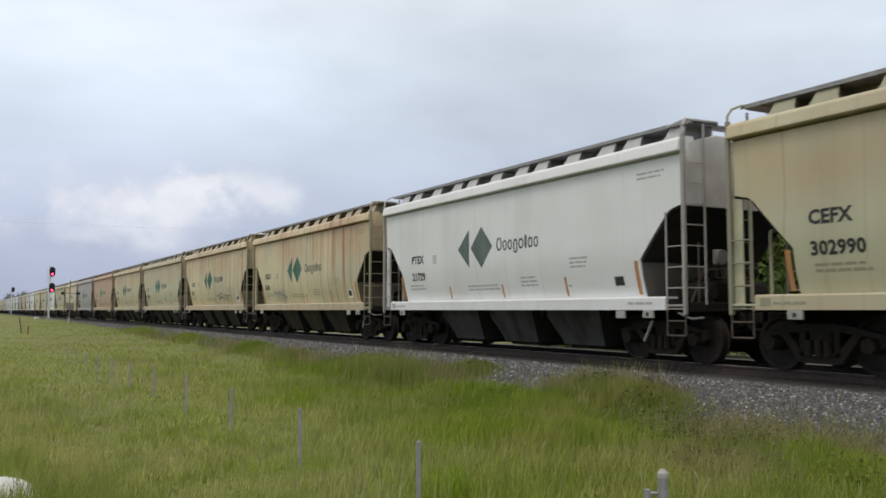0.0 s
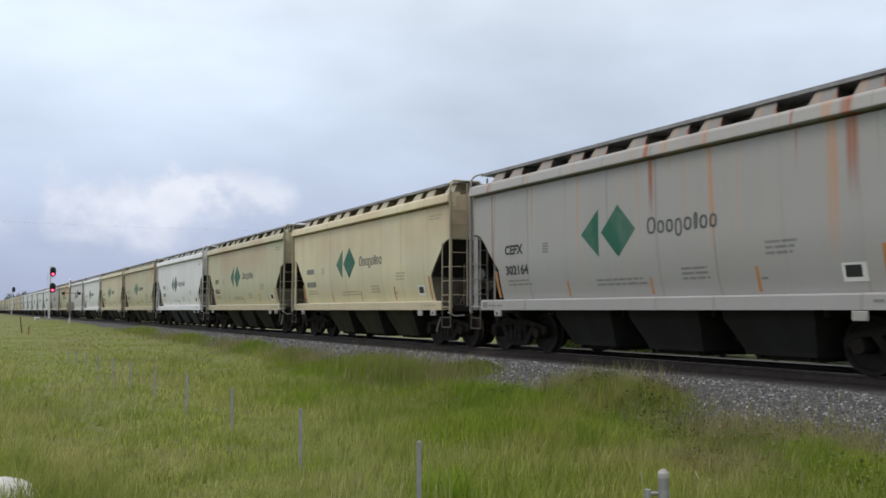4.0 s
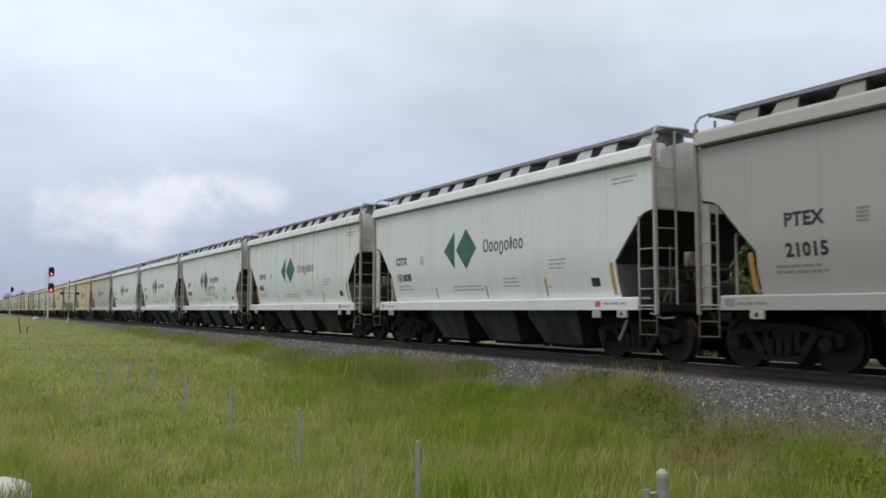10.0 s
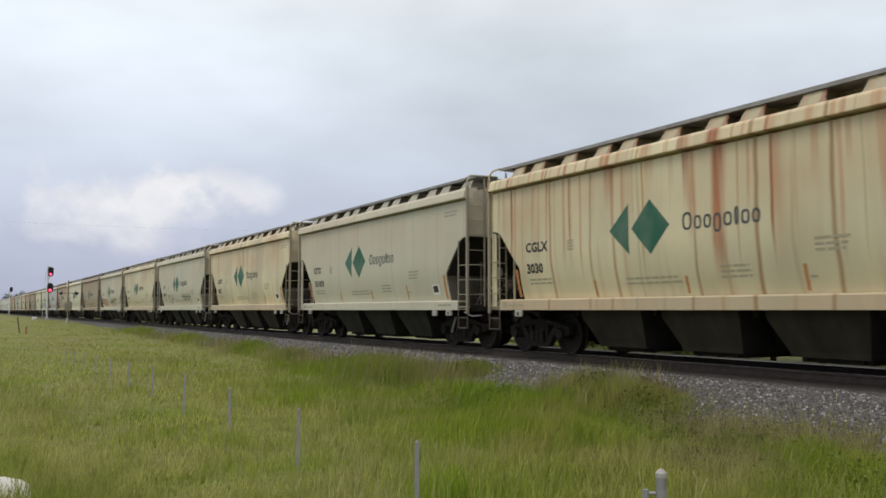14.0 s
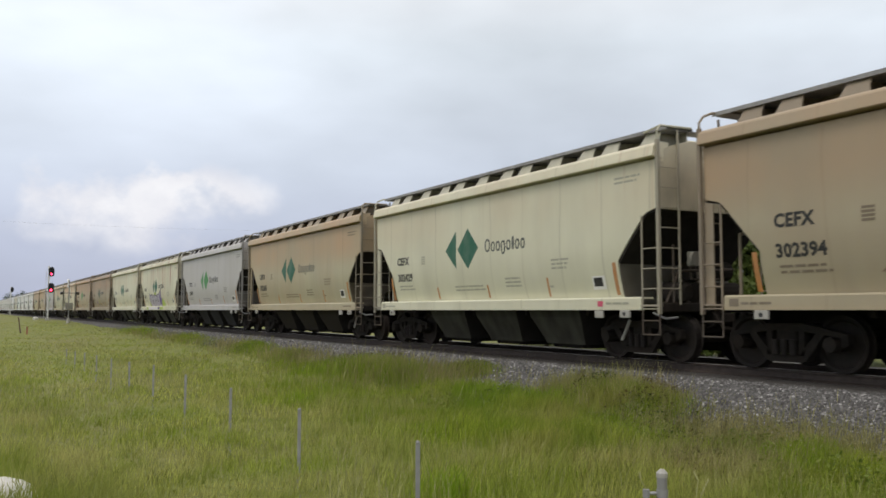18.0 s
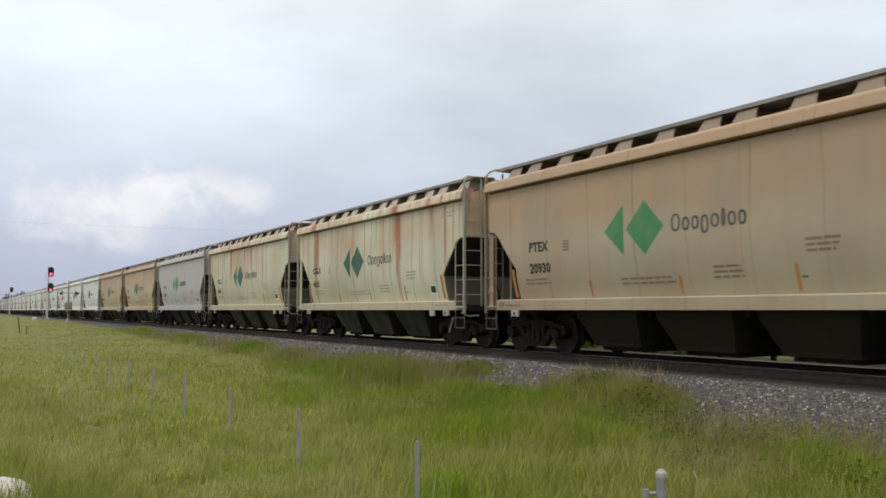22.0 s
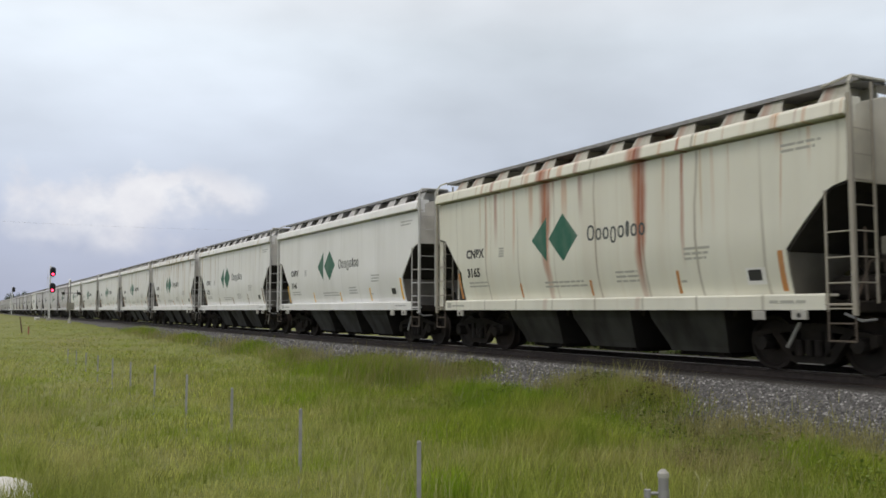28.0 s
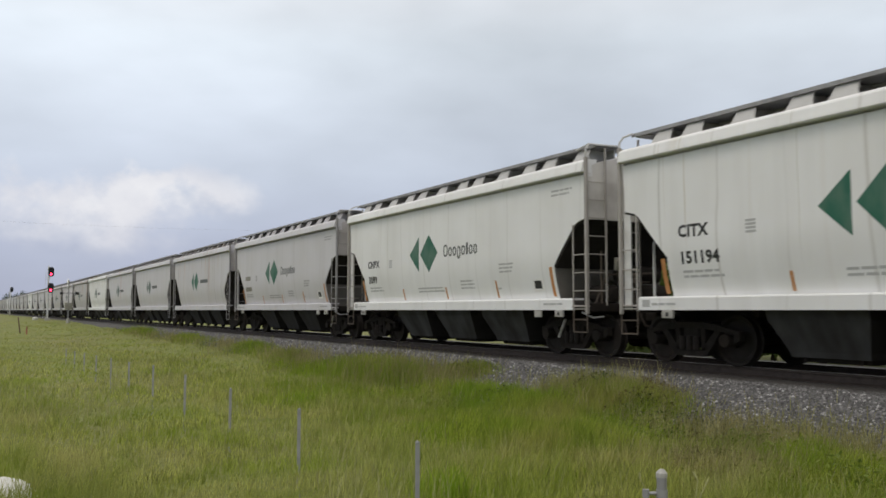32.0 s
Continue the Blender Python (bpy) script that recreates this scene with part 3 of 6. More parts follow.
def build_stones():
    """Loose crushed stones on the shoulder nearest to the camera."""
    rng = np.random.default_rng(4)
    base = np.array([(1, 1, 1), (1, 1, -1), (1, -1, 1), (1, -1, -1), (-1, 1, 1), (-1, 1, -1), (-1, -1, 1), (-1, -1, -1)], float) * 0.58
    faces = np.array([(0, 4, 6, 2), (3, 2, 6, 7), (7, 6, 4, 5), (5, 1, 3, 7), (1, 0, 2, 3), (5, 4, 0, 1)])
    n = 80000
    y = 3 + 62 * rng.random(n) ** 1.6
    x = TRACK_X - 4.1 + 2.7 * rng.random(n) ** 0.85
    keep = (x > TRACK_X - 3.5) | (rng.random(n) < 0.35)
    x, y = x[keep], y[keep]
    n = len(x)
    z = np.interp(x, (TRACK_X - 4.1, TRACK_X - 3.6, TRACK_X - 1.78, TRACK_X - 1.55), (-0.82, -0.81, -0.25, -0.20))
    size = rng.uniform(0.012, 0.027, n) * (1 + 0.02 * np.maximum(y, 0))
    v = base[None] * size[:, None, None] * rng.uniform(0.7, 1.3, (n, 8, 3))
    a, b = rng.uniform(0, 6.28, n), rng.uniform(0, 6.28, n)
    ca, sa, cb, sb = np.cos(a)[:, None], np.sin(a)[:, None], np.cos(b)[:, None], np.sin(b)[:, None]
    vx, vy, vz = v[..., 0] * ca - v[..., 1] * sa, v[..., 0] * sa + v[..., 1] * ca, v[..., 2]
    vy, vz = vy * cb - vz * sb, vy * sb + vz * cb
    v = np.stack([vx + x[:, None], vy + y[:, None], vz + (z + size * 0.25)[:, None]], -1)
    f = faces[None] + (np.arange(n) * 8)[:, None, None]
    ob = mesh_from("ballast_stones", v.reshape(-1, 3), f.reshape(-1, 4), STONE)
    tagged(ob, "loose grey crushed stones on the shoulder of the track", "ballast", kind="stuff")


build_stones()

# ---- hopper car ----


def truck(name, parent, y, full=True):
    """Two-axle truck: cast side frames with springs, wheels on axles."""
    bm = B()
    box(bm, -1.05, 1.05, -0.2, 0.2, 0.45, 0.78, 0.03)
    rod(bm, (0, 0, 0.7), (0, 0, 0.95), 0.2, 12)
    # brake beams and rigging between the wheels
    for k in (-1, 1):
        box(bm, -0.68, 0.68, k * 0.42 - 0.05, k * 0.42 + 0.05, 0.27, 0.58, 0.02)
        box(bm, -0.5, 0.5, k * 0.7 - 0.3, k * 0.7 + 0.3, 0.56, 0.74, 0.02)
        rod(bm, (-0.12, k * 0.42, 0.5), (-0.2, k * 1.2, 0.72), 0.03, 6)
    t = part(name, bm, STEEL, parent, "black cast steel two-axle truck")
    t.matrix_basis = pose(0, y, 0)
    for side in (-1, 1):
        bm = B()
        x = side * 1.0
        # cast frame: top bar, two struts to a low spring seat, and pedestals over the bearings
        for bar in ([(-1.15, 0.46), (-1.15, 0.62), (-0.62, 0.73), (-0.3, 0.78), (0.3, 0.78), (0.62, 0.73), (1.15, 0.62), (1.15, 0.46), (1.03, 0.40), (1.02, 0.57), (0.62, 0.62), (0.3, 0.66), (-0.3, 0.66), (-0.62, 0.62), (-1.02, 0.57), (-1.03, 0.40)],
                    [(-0.74, 0.62), (-0.58, 0.62), (-0.27, 0.27), (0.27, 0.27), (0.58, 0.62), (0.74, 0.62), (0.40, 0.18), (0.3, 0.15), (-0.3, 0.15), (-0.40, 0.18)],
                    [(-0.36, 0.26), (-0.26, 0.26), (-0.26, 0.67), (-0.36, 0.67)], [(0.26, 0.26), (0.36, 0.26), (0.36, 0.67), (0.26, 0.67)]):
            slab(bm, bar, "x", x - 0.07, x + 0.07)
        part("side_frame", bm, STEEL, t)
        if full:
            bm = B()
            for k in (-0.17, 0.0, 0.17):
                rod(bm, (x + side * 0.09, k, 0.27), (x + side * 0.09, k, 0.52), 0.062, 8)
            if side < 0:
                part("spring_nest", bm, WHEEL, t)
            else:
                bm.free()
        for k in (-0.89, 0.89):
            bm = B()
            rod(bm, (x - 0.06 * side, k, 0.457), (x + side * 0.17, k, 0.457), 0.12, 12)
            if full and side < 0:
                part("bearing_cap", bm, STEEL, t)
            else:
                bm.free()
    wheel0 = None
    for k in (-0.89, 0.89):
        for side in (-1, 1):
            if wheel0 is None:
                bm = B()
                # tread, flange and dished plate, round about the axle
                prof = [(0.0, 0.13), (0.02, 0.13), (0.03, 0.36), (-0.02, 0.40), (-0.02, 0.457), (0.115, 0.45), (0.13, 0.485), (0.145, 0.485), (0.145, 0.40), (0.09, 0.36), (0.08, 0.13), (0.1, 0.0), (-0.01, 0.0)]
                ring, nseg = [], 28
                for s in range(nseg):
                    an = 2 * math.pi * s / nseg
                    ring.append([bm.verts.new((px, pr * math.cos(an), pr * math.sin(an))) for px, pr in prof])
                for s in range(nseg):
                    a, b = ring[s], ring[(s + 1) % nseg]
                    for q in range(len(prof) - 1):
                        bm.faces.new((a[q], a[q + 1], b[q + 1], b[q]))
                bmesh.ops.remove_doubles(bm, verts=bm.verts[:], dist=0.0005)
                bmesh.ops.recalc_face_normals(bm, faces=bm.faces[:])
                wheel0 = part("wheel", bm, WHEEL, t)
                wheel0.matrix_basis = pose(side * 0.84, k, 0.457)
            else:
                share(wheel0, pose(side * 0.84, k, 0.457, 0, 0, 0 if side < 0 else 180), t)
        if full:
            bm = B()
            rod(bm, (-0.9, k, 0.457), (0.9, k, 0.457), 0.085, 10)
            part("axle", bm, STEEL, t)
    return t


def tuck(z):
    """How far the curved side lies inside its widest line at that height."""
    return 0.2 * min(max(0.0, SILL + 1.4 - z) / 1.2, 1.0) ** 2


TUCK_ROWS = [SILL + 0.2 + 0.08 * k for k in range(16)]


def hug(bm):
    """Bends the outer edge of a sheet or a mark to the curve of the car side."""
    low, high = min(v.co.z for v in bm.verts), max(v.co.z for v in bm.verts)
    for z in TUCK_ROWS:
        if low < z < high:
            bmesh.ops.bisect_plane(bm, geom=bm.verts[:] + bm.edges[:] + bm.faces[:], plane_co=(0, 0, z), plane_no=(0, 0, 1))
    for v in bm.verts:
        if abs(v.co.x) > 1.3:
            v.co.x -= math.copysign(tuck(v.co.z), v.co.x)
    return bm


def side_outline():
    """(y, z) of a car side with the two cut-away lower corners."""
    h, s = HALF, SILL
    return [(-h + 1.17, s + 0.2), (h - 1.14, s + 0.2), (h - 1.14, s + 0.97), (h - 0.40, s + 1.80), (h - 0.30, s + 1.86), (h - 0.04, s + 1.92), (h, s + 2.835),
            (-h, s + 2.835), (-h + 0.05, s + 1.92), (-h + 0.30, s + 1.86), (-h + 0.40, s + 1.80), (-h + 1.17, s + 0.97)]


def hopper_car(full=True):
    car = new("hopper_car")
    h, s, W = HALF, SILL, 1.6
    for side in (-1, 1):
        bm = B()
        slab(bm, side_outline(), "x", side * W - 0.012, side * W + 0.012)
        hug(bm)
        part("side_panel", bm, PAINT, car)
        # rolled top chord and lower side sill
        bm = B()
        x = side * W
        slab(bm, [(x + side * a, s + b) for a, b in ((-0.14, 2.80), (0.014, 2.80), (0.014, 2.838), (-0.10, 2.838), (-0.10, 2.878), (0.13, 2.888), (0.145, 2.9), (0.143, 2.92), (0.105, 3.085), (0.085, 3.115), (0.045, 3.145), (-0.03, 3.17), (-0.27, 3.17), (-0.27, 3.10), (-0.14, 3.04))], "y", -h - 0.02, h + 0.02)
        part("top_chord", bm, PAINT, car)
        bm = B()
        slab(bm, [(x + side * 0.06, s), (x + side * 0.06, s + 0.22), (x + side * 0.03, s + 0.25), (x - side * 0.26, s + 0.25), (x - side * 0.26, s + 0.21), (x, s + 0.21), (x, s)], "y", -h + 0.44, h - 0.44)
        part("side_sill", bm, PAINT, car)
    # roof in two pitches with a hatch trough
    bm = B()
    slab(bm, [(-W + 0.1, s + 3.06), (-0.75, s + 3.26), (0.75, s + 3.26), (W - 0.1, s + 3.06), (W - 0.1, s + 3.02), (0.75, s + 3.22), (-0.75, s + 3.22), (-W + 0.1, s + 3.02)], "y", -h, h)
    part("roof", bm, PAINT, car)
    bm = B()
    box(bm, -0.36, 0.36, -h + 0.5, h - 0.5, s + 3.24, s + 3.42, 0.04)
    part("hatch_cover", bm, PAINT, car)
    for e in (-1, 1):
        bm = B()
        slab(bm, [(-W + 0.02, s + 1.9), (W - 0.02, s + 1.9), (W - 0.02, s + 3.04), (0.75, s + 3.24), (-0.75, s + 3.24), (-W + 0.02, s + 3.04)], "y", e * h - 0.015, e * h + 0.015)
        part("end_wall", bm, SOOT_SHADE, car)
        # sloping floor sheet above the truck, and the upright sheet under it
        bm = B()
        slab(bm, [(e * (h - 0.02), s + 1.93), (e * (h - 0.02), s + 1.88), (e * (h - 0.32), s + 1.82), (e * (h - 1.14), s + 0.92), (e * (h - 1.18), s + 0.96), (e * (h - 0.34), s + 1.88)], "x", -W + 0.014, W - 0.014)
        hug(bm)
        # the overhang's shade is put into this black
        part("slope_sheet", bm, SLOPE, car, "black underside of the sloping end sheet, shade painted in")
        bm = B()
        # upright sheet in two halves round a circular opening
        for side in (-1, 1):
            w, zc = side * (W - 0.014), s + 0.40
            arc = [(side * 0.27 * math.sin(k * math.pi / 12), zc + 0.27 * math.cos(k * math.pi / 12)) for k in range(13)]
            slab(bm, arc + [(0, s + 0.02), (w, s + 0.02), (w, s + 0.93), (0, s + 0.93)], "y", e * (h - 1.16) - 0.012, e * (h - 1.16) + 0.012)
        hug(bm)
        # far bulkheads take the black sheet, which holds the bay's shade
        part("bulkhead", bm, SOOT_SHADE if full else SLOPE, car)
        # shear plate, end sill, draft sill and coupler
        bm = B()
        box(bm, -W + 0.1, W - 0.1, min(e * (h - 1.1), e * (h - 0.02)), max(e * (h - 1.1), e * (h - 0.02)), s + 0.03, s + 0.06)
        box(bm, -W + 0.05, W - 0.05, e * (h - 0.02) - 0.06, e * (h - 0.02) + 0.06, s - 0.04, s + 0.14, 0.02)
        box(bm, -0.2, 0.2, min(e * (h - 2.9), e * (h + 0.1)), max(e * (h - 2.9), e * (h + 0.1)), s - 0.28, s + 0.02, 0.02)
        if full:
            part("end_sill", bm, STEEL, car)
        bm = B() if full else bm
        box(bm, -W - 0.06, W + 0.06, min(e * (h - 0.45), e * (h + 0.02)), max(e * (h - 0.45), e * (h + 0.02)), s + 0.062, s + 0.10, 0.008)
        part("crossover_step" if full else "end_sill", bm, SOOT_SHADE if full else STEEL, car)
        bm = B()
        box(bm, -0.1, 0.1, min(e * (h + 0.05), e * (h + 0.46)), max(e * (h + 0.05), e * (h + 0.46)), 0.76, 0.94, 0.02)
        box(bm, -0.19, 0.17, min(e * (h + 0.42), e * (h + 0.68)), max(e * (h + 0.42), e * (h + 0.68)), 0.70, 1.0, 0.05)
        part("coupler", bm, STEEL, car)
        if full:
            truck("truck", car, e * 5.03, full)
        else:
            plain_truck(car, e * 5.03)
    for y in (2.12, -0.27, -2.66):
        bm = B()
        rings = []
        # mouth under the sill, throat, and the short neck over the outlet
        for wx, wy, z in ((1.43, 0.93, s + 0.03), (1.37, 0.91, s - 0.16), (1.10, 0.72, s - 0.66), (1.06, 0.70, s - 0.76)):
            rings.append([bm.verts.new((sx * wx, y + sy * wy, z)) for sx, sy in ((-1, -1), (1, -1), (1, 1), (-1, 1))])
        bm.faces.new(rings[0][::-1])
        bm.faces.new(rings[-1])
        for a, b in zip(rings, rings[1:]):
            for q in range(4):
                bm.faces.new((a[q], a[(q + 1) % 4], b[(q + 1) % 4], b[q]))
        bmesh.ops.recalc_face_normals(bm, faces=bm.faces[:])
        hop = part("hopper", bm, HOPPER, car, "grimy discharge hopper, shade put into its paint")
        # ends and bottom turn black for the shade between the hoppers
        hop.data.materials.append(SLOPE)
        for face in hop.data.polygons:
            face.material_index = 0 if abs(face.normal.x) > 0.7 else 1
        if full:
            bm = B()
            box(bm, -0.92, 0.92, y - 0.62, y + 0.62, s - 0.84, s - 0.765, 0.01)
            for k in (-0.5, 0.5):
                rod(bm, (-1.0, y + k, s - 0.80), (1.0, y + k, s - 0.80), 0.03, 8)
            part("outlet_gate", bm, STEEL, hop)
    bm = B()
    box(bm, -0.3, 0.3, -h + 2.8, h - 2.8, s - 0.62, s + 0.0, 0.02)
    for y in (-3.72, -1.45, 0.93, 3.3):
        box(bm, -1.3, 1.3, y - 0.05, y + 0.05, s - 0.12, s + 0.0)
    part("centre_sill", bm, STEEL, car)
    # roof running boards on brackets
    for side in (-1, 1):
        bm = B()
        x = side * 1.02
        box(bm, x - 0.32, x + 0.32, -h - 0.02, h + 0.02, s + 3.47, s + 3.50)
        box(bm, x - 0.335, x - 0.32, -h - 0.02, h + 0.02, s + 3.44, s + 3.51)
        box(bm, x + 0.32, x + 0.335, -h - 0.02, h + 0.02, s + 3.44, s + 3.51)
        part("running_board", bm, GRATE, car, "dark grating walkway")
        if not full:
            continue
        bm = B()
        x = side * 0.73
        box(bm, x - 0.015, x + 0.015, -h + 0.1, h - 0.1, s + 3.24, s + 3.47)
        part("hatch_coaming", bm, SOOT_SHADE, car)
    wing = [(-1.46, s + 3.15), (-1.31, s + 3.41), (-0.78, s + 3.47), (-0.70, s + 3.27)]
    offsets = [-h + 0.40 + k * 1.022 + (0.0, 0.14, -0.1)[k % 3] for k in range(12)]
    if full:
        bm = B()
        slab(bm, wing, "y", -0.03, 0.03)
        # pressed saddle plate, wide on the chord and narrow under the walkway
        q = [bm.verts.new((bx + dx, by, bz)) for dx in (0.0, 0.03) for bx, by, bz in ((-1.50, -0.33, s + 3.12), (-1.50, 0.26, s + 3.12), (-1.40, 0.22, s + 3.28), (-1.30, 0.20, s + 3.44), (-1.30, -0.20, s + 3.44), (-1.40, -0.235, s + 3.28))]
        bm.faces.new(q[:6])
        bm.faces.new(q[:5:-1])
        for k in range(6):
            bm.faces.new((q[k], q[(k + 1) % 6], q[(k + 1) % 6 + 6], q[k + 6]))
        bmesh.ops.recalc_face_normals(bm, faces=bm.faces[:])
        br = part("bracket", bm, SOOT_SHADE, car)
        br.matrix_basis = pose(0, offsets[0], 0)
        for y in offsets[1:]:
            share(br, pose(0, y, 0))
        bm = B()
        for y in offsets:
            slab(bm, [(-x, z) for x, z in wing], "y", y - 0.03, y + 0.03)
        tagged(part("bracket_row", bm, SOOT_SHADE, car), kind="stuff")
    else:
        for side in (-1, 1):
            bm = B()
            for y in offsets:
                slab(bm, [(-side * x, z) for x, z in wing], "y", y - 0.1, y + 0.1)
            tagged(part("bracket_row", bm, SOOT_SHADE, car), kind="stuff")
    # ladders at the corners: on the side below the cut-away, and up the end
    for side in (-1, 1):
        for e in (-1, 1):
            if not full and side > 0:
                continue
            x = side * (W + 0.05)
            bm = B()
            y0, y1 = e * (h - 0.40), e * (h + 0.05)
            box(bm, x - 0.012, x + 0.012, y0 - 0.016, y0 + 0.016, s - 0.02, s + 1.80)
            box(bm, x - 0.03, x + 0.03, y1 - 0.034, y1 + 0.034, s - 0.08, s + 3.2)
            for z in (0.02, 0.40, 0.78, 1.16):
                rod(bm, (x, y0, s + z), (x, y1, s + z), 0.013, 6)
            # step that hangs under the sill
            if full and side < 0:
                part("ladder", bm, SOOT_SHADE, car, "side ladder below the cut-away corner")
                bm = B()
            pipe(bm, [(x, y0, s + 0.02), (x, y0, s - 0.46), (x, y1, s - 0.46), (x, y1, s)], 0.016)
            rod(bm, (x, y0, s - 0.2), (x, y1, s - 0.2), 0.015, 6)
            if full and side < 0:
                part("hanging_step", bm, STEP, car, "dirty step hanging under the sill")
            else:
                part("ladder", bm, SOOT_SHADE, car, "side ladder with hanging step")
            if not full or side > 0:
                continue
            bm = B()
            xi = side * (W - 0.46)
            y = e * (h + 0.07)
            box(bm, xi - 0.018, xi + 0.018, y - 0.015, y + 0.015, s + 0.1, s + 3.42)
            for k in range(7):
                z = s + 0.40 + 0.38 * k
                rod(bm, (x, y, z), (xi, y, z), 0.012 if k < 5 else 0.009, 6)
            part("end_ladder", bm, SOOT_SHADE, car)
            bm = B()
            if e < 0:
                pipe(bm, [(x, e * (h + 0.05), s + 3.1), (x, e * (h + 0.05), s + 3.36), (x - side * 0.10, e * (h + 0.03), s + 3.48), (side * 0.75, e * (h + 0.04), s + 3.50)], 0.024)
                pipe(bm, [(x - side * 0.10, e * (h + 0.03), s + 3.48), (x - side * 0.28, e * (h - 0.6), s + 3.47)], 0.022)
            else:
                pipe(bm, [(x, e * (h + 0.04), s + 2.95), (x, e * (h + 0.05), s + 3.30), (x - side * 0.08, e * (h + 0.02), s + 3.42), (x - side * 0.24, e * (h - 0.05), s + 3.49), (side * 0.9, e * (h - 0.05), s + 3.49)], 0.022)
            part("handrail", bm, SOOT_SHADE, car)
    for e in (-1, 1):
        bm = B()
        box(bm, -1.28, 1.28, e * (h - 0.18) - 0.16, e * (h - 0.18) + 0.16, s + 3.44, s + 3.465)
        part("end_platform", bm, GRATE, car)
    if full:
        # wide end post and brake gear on the leading and trailing ends
        for side in (-1, 1):
            bm = B()
            slab(bm, [(side * (W - 0.02), h + 0.04), (side * (W - 0.02), h - 0.16), (side * (W - 0.045), h - 0.16), (side * (W - 0.045), h + 0.01), (side * (W - 0.12), h + 0.01), (side * (W - 0.12), h + 0.04)], "z", s, s + 1.95)
            part("end_post", bm, SOOT_SHADE, car)
        bm = B()
        pipe(bm, [(-1.25, h - 0.45, s + 0.06), (-1.25, h - 0.45, s + 1.30), (-0.35, h - 0.45, s + 1.50), (-0.35, h - 0.45, s + 0.06)], 0.03)
        part("grab_rail", bm, SOOT_SHADE, car)
        bm = B()
        pipe(bm, [(-0.3, -h - 0.1, s - 0.05), (-0.33, -h - 0.35, s - 0.34), (-0.3, -h - 0.6, s - 0.36)], 0.028)
        part("air_hose", bm, STEEL, car)
        bm = B()
        pipe(bm, [(-W - 0.03, -h + 0.15, s - 0.05), (-W + 0.1, -h - 0.05, s - 0.16), (-W + 0.35, -h - 0.1, s - 0.14)], 0.02)
        part("uncoupling_lever", bm, GALV, car)
        bm = B()
        rod(bm, (-1.22, -4.72, 0.40), (-1.24, -4.98, 0.80), 0.03, 8)
        part("brake_lever", bm, CLOUDY, car, "pale worn brake lever")
        for y in (h - 1.2, -h + 0.9):
            bm = B()
            box(bm, -W - 0.075, -W - 0.02, y - 0.14, y + 0.14, s - 0.15, s - 0.005, 0.01)
            pad = part("jacking_pad", bm, CLOUDY, car, "pale dusty pad with a dark hole")
            bm = B()
            rod(bm, (-W - 0.079, y, s - 0.08), (-W - 0.07, y, s - 0.08), 0.04, 12)
            part("jacking_hole", bm, BLACK, pad)
        bm = B()
        box(bm, -W - 0.07, -W - 0.02, -h + 1.55, -h + 1.8, s - 0.16, s - 0.01, 0.01)
        part("tow_plate", bm, CLOUDY, car)
    return car


def brake_gear(car):
    """Brake cylinder, reservoirs, valve, levers and pipes, carried in the trailing bay of some cars."""
    h, s = HALF, SILL
    bm = B()
    rod(bm, (-0.62, -h + 0.3, s + 0.36), (-0.62, -h + 0.95, s + 0.36), 0.19, 14)
    rod(bm, (-0.62, -h + 0.22, s + 0.36), (-0.62, -h + 0.3, s + 0.36), 0.12, 14, 0.19)
    box(bm, -0.86, -0.38, -h + 0.55, -h + 0.62, s + 0.06, s + 0.3)
    part("brake_cylinder", bm, GRIMY, car, "grimy brake cylinder")
    bm = B()
    rod(bm, (-0.1, -h + 0.55, s + 0.33), (1.0, -h + 0.55, s + 0.33), 0.23, 14)
    rod(bm, (-0.1, -h + 0.75, s + 0.80), (1.0, -h + 0.75, s + 0.80), 0.2, 14)
    part("air_reservoir", bm, GRIMY, car)
    bm = B()
    box(bm, -0.34, 0.0, -h + 0.1, -h + 0.34, s + 0.50, s + 0.80, 0.04)
    box(bm, -0.28, -0.08, -h + 0.02, -h + 0.14, s + 0.56, s + 0.70, 0.03)
    rod(bm, (-0.16, -h + 0.2, s + 0.1), (-0.16, -h + 0.2, s + 0.52), 0.03, 8)
    part("control_valve", bm, STEP, car)
    bm = B()
    rod(bm, (-0.72, -h - 0.02, s + 0.98), (-0.72, -h - 0.09, s + 0.98), 0.14, 16)
    box(bm, -0.82, -0.62, -h - 0.03, -h + 0.08, s + 0.84, s + 1.12, 0.02)
    part("hand_brake", bm, FADED, car, "grey hand brake housing and wheel")
    for name, pts, r in (("air_pipe", [(-0.7, -h + 0.1, s + 0.85), (-0.66, -h + 0.12, s + 0.6), (-0.3, -h + 0.2, s + 0.6), (0.4, -h + 0.3, s + 0.62)], 0.018),
                         ("brake_rod", [(-1.2, -h + 0.25, s + 0.12), (-0.9, -h + 0.2, s + 0.75), (0.6, -h + 0.25, s + 0.82)], 0.022),
                         ("stanchion", [(-1.12, -h + 0.12, s + 0.08), (-1.12, -h + 0.12, s + 1.25)], 0.022)):
        part(name, pipe(B(), pts, r), STEP, car)


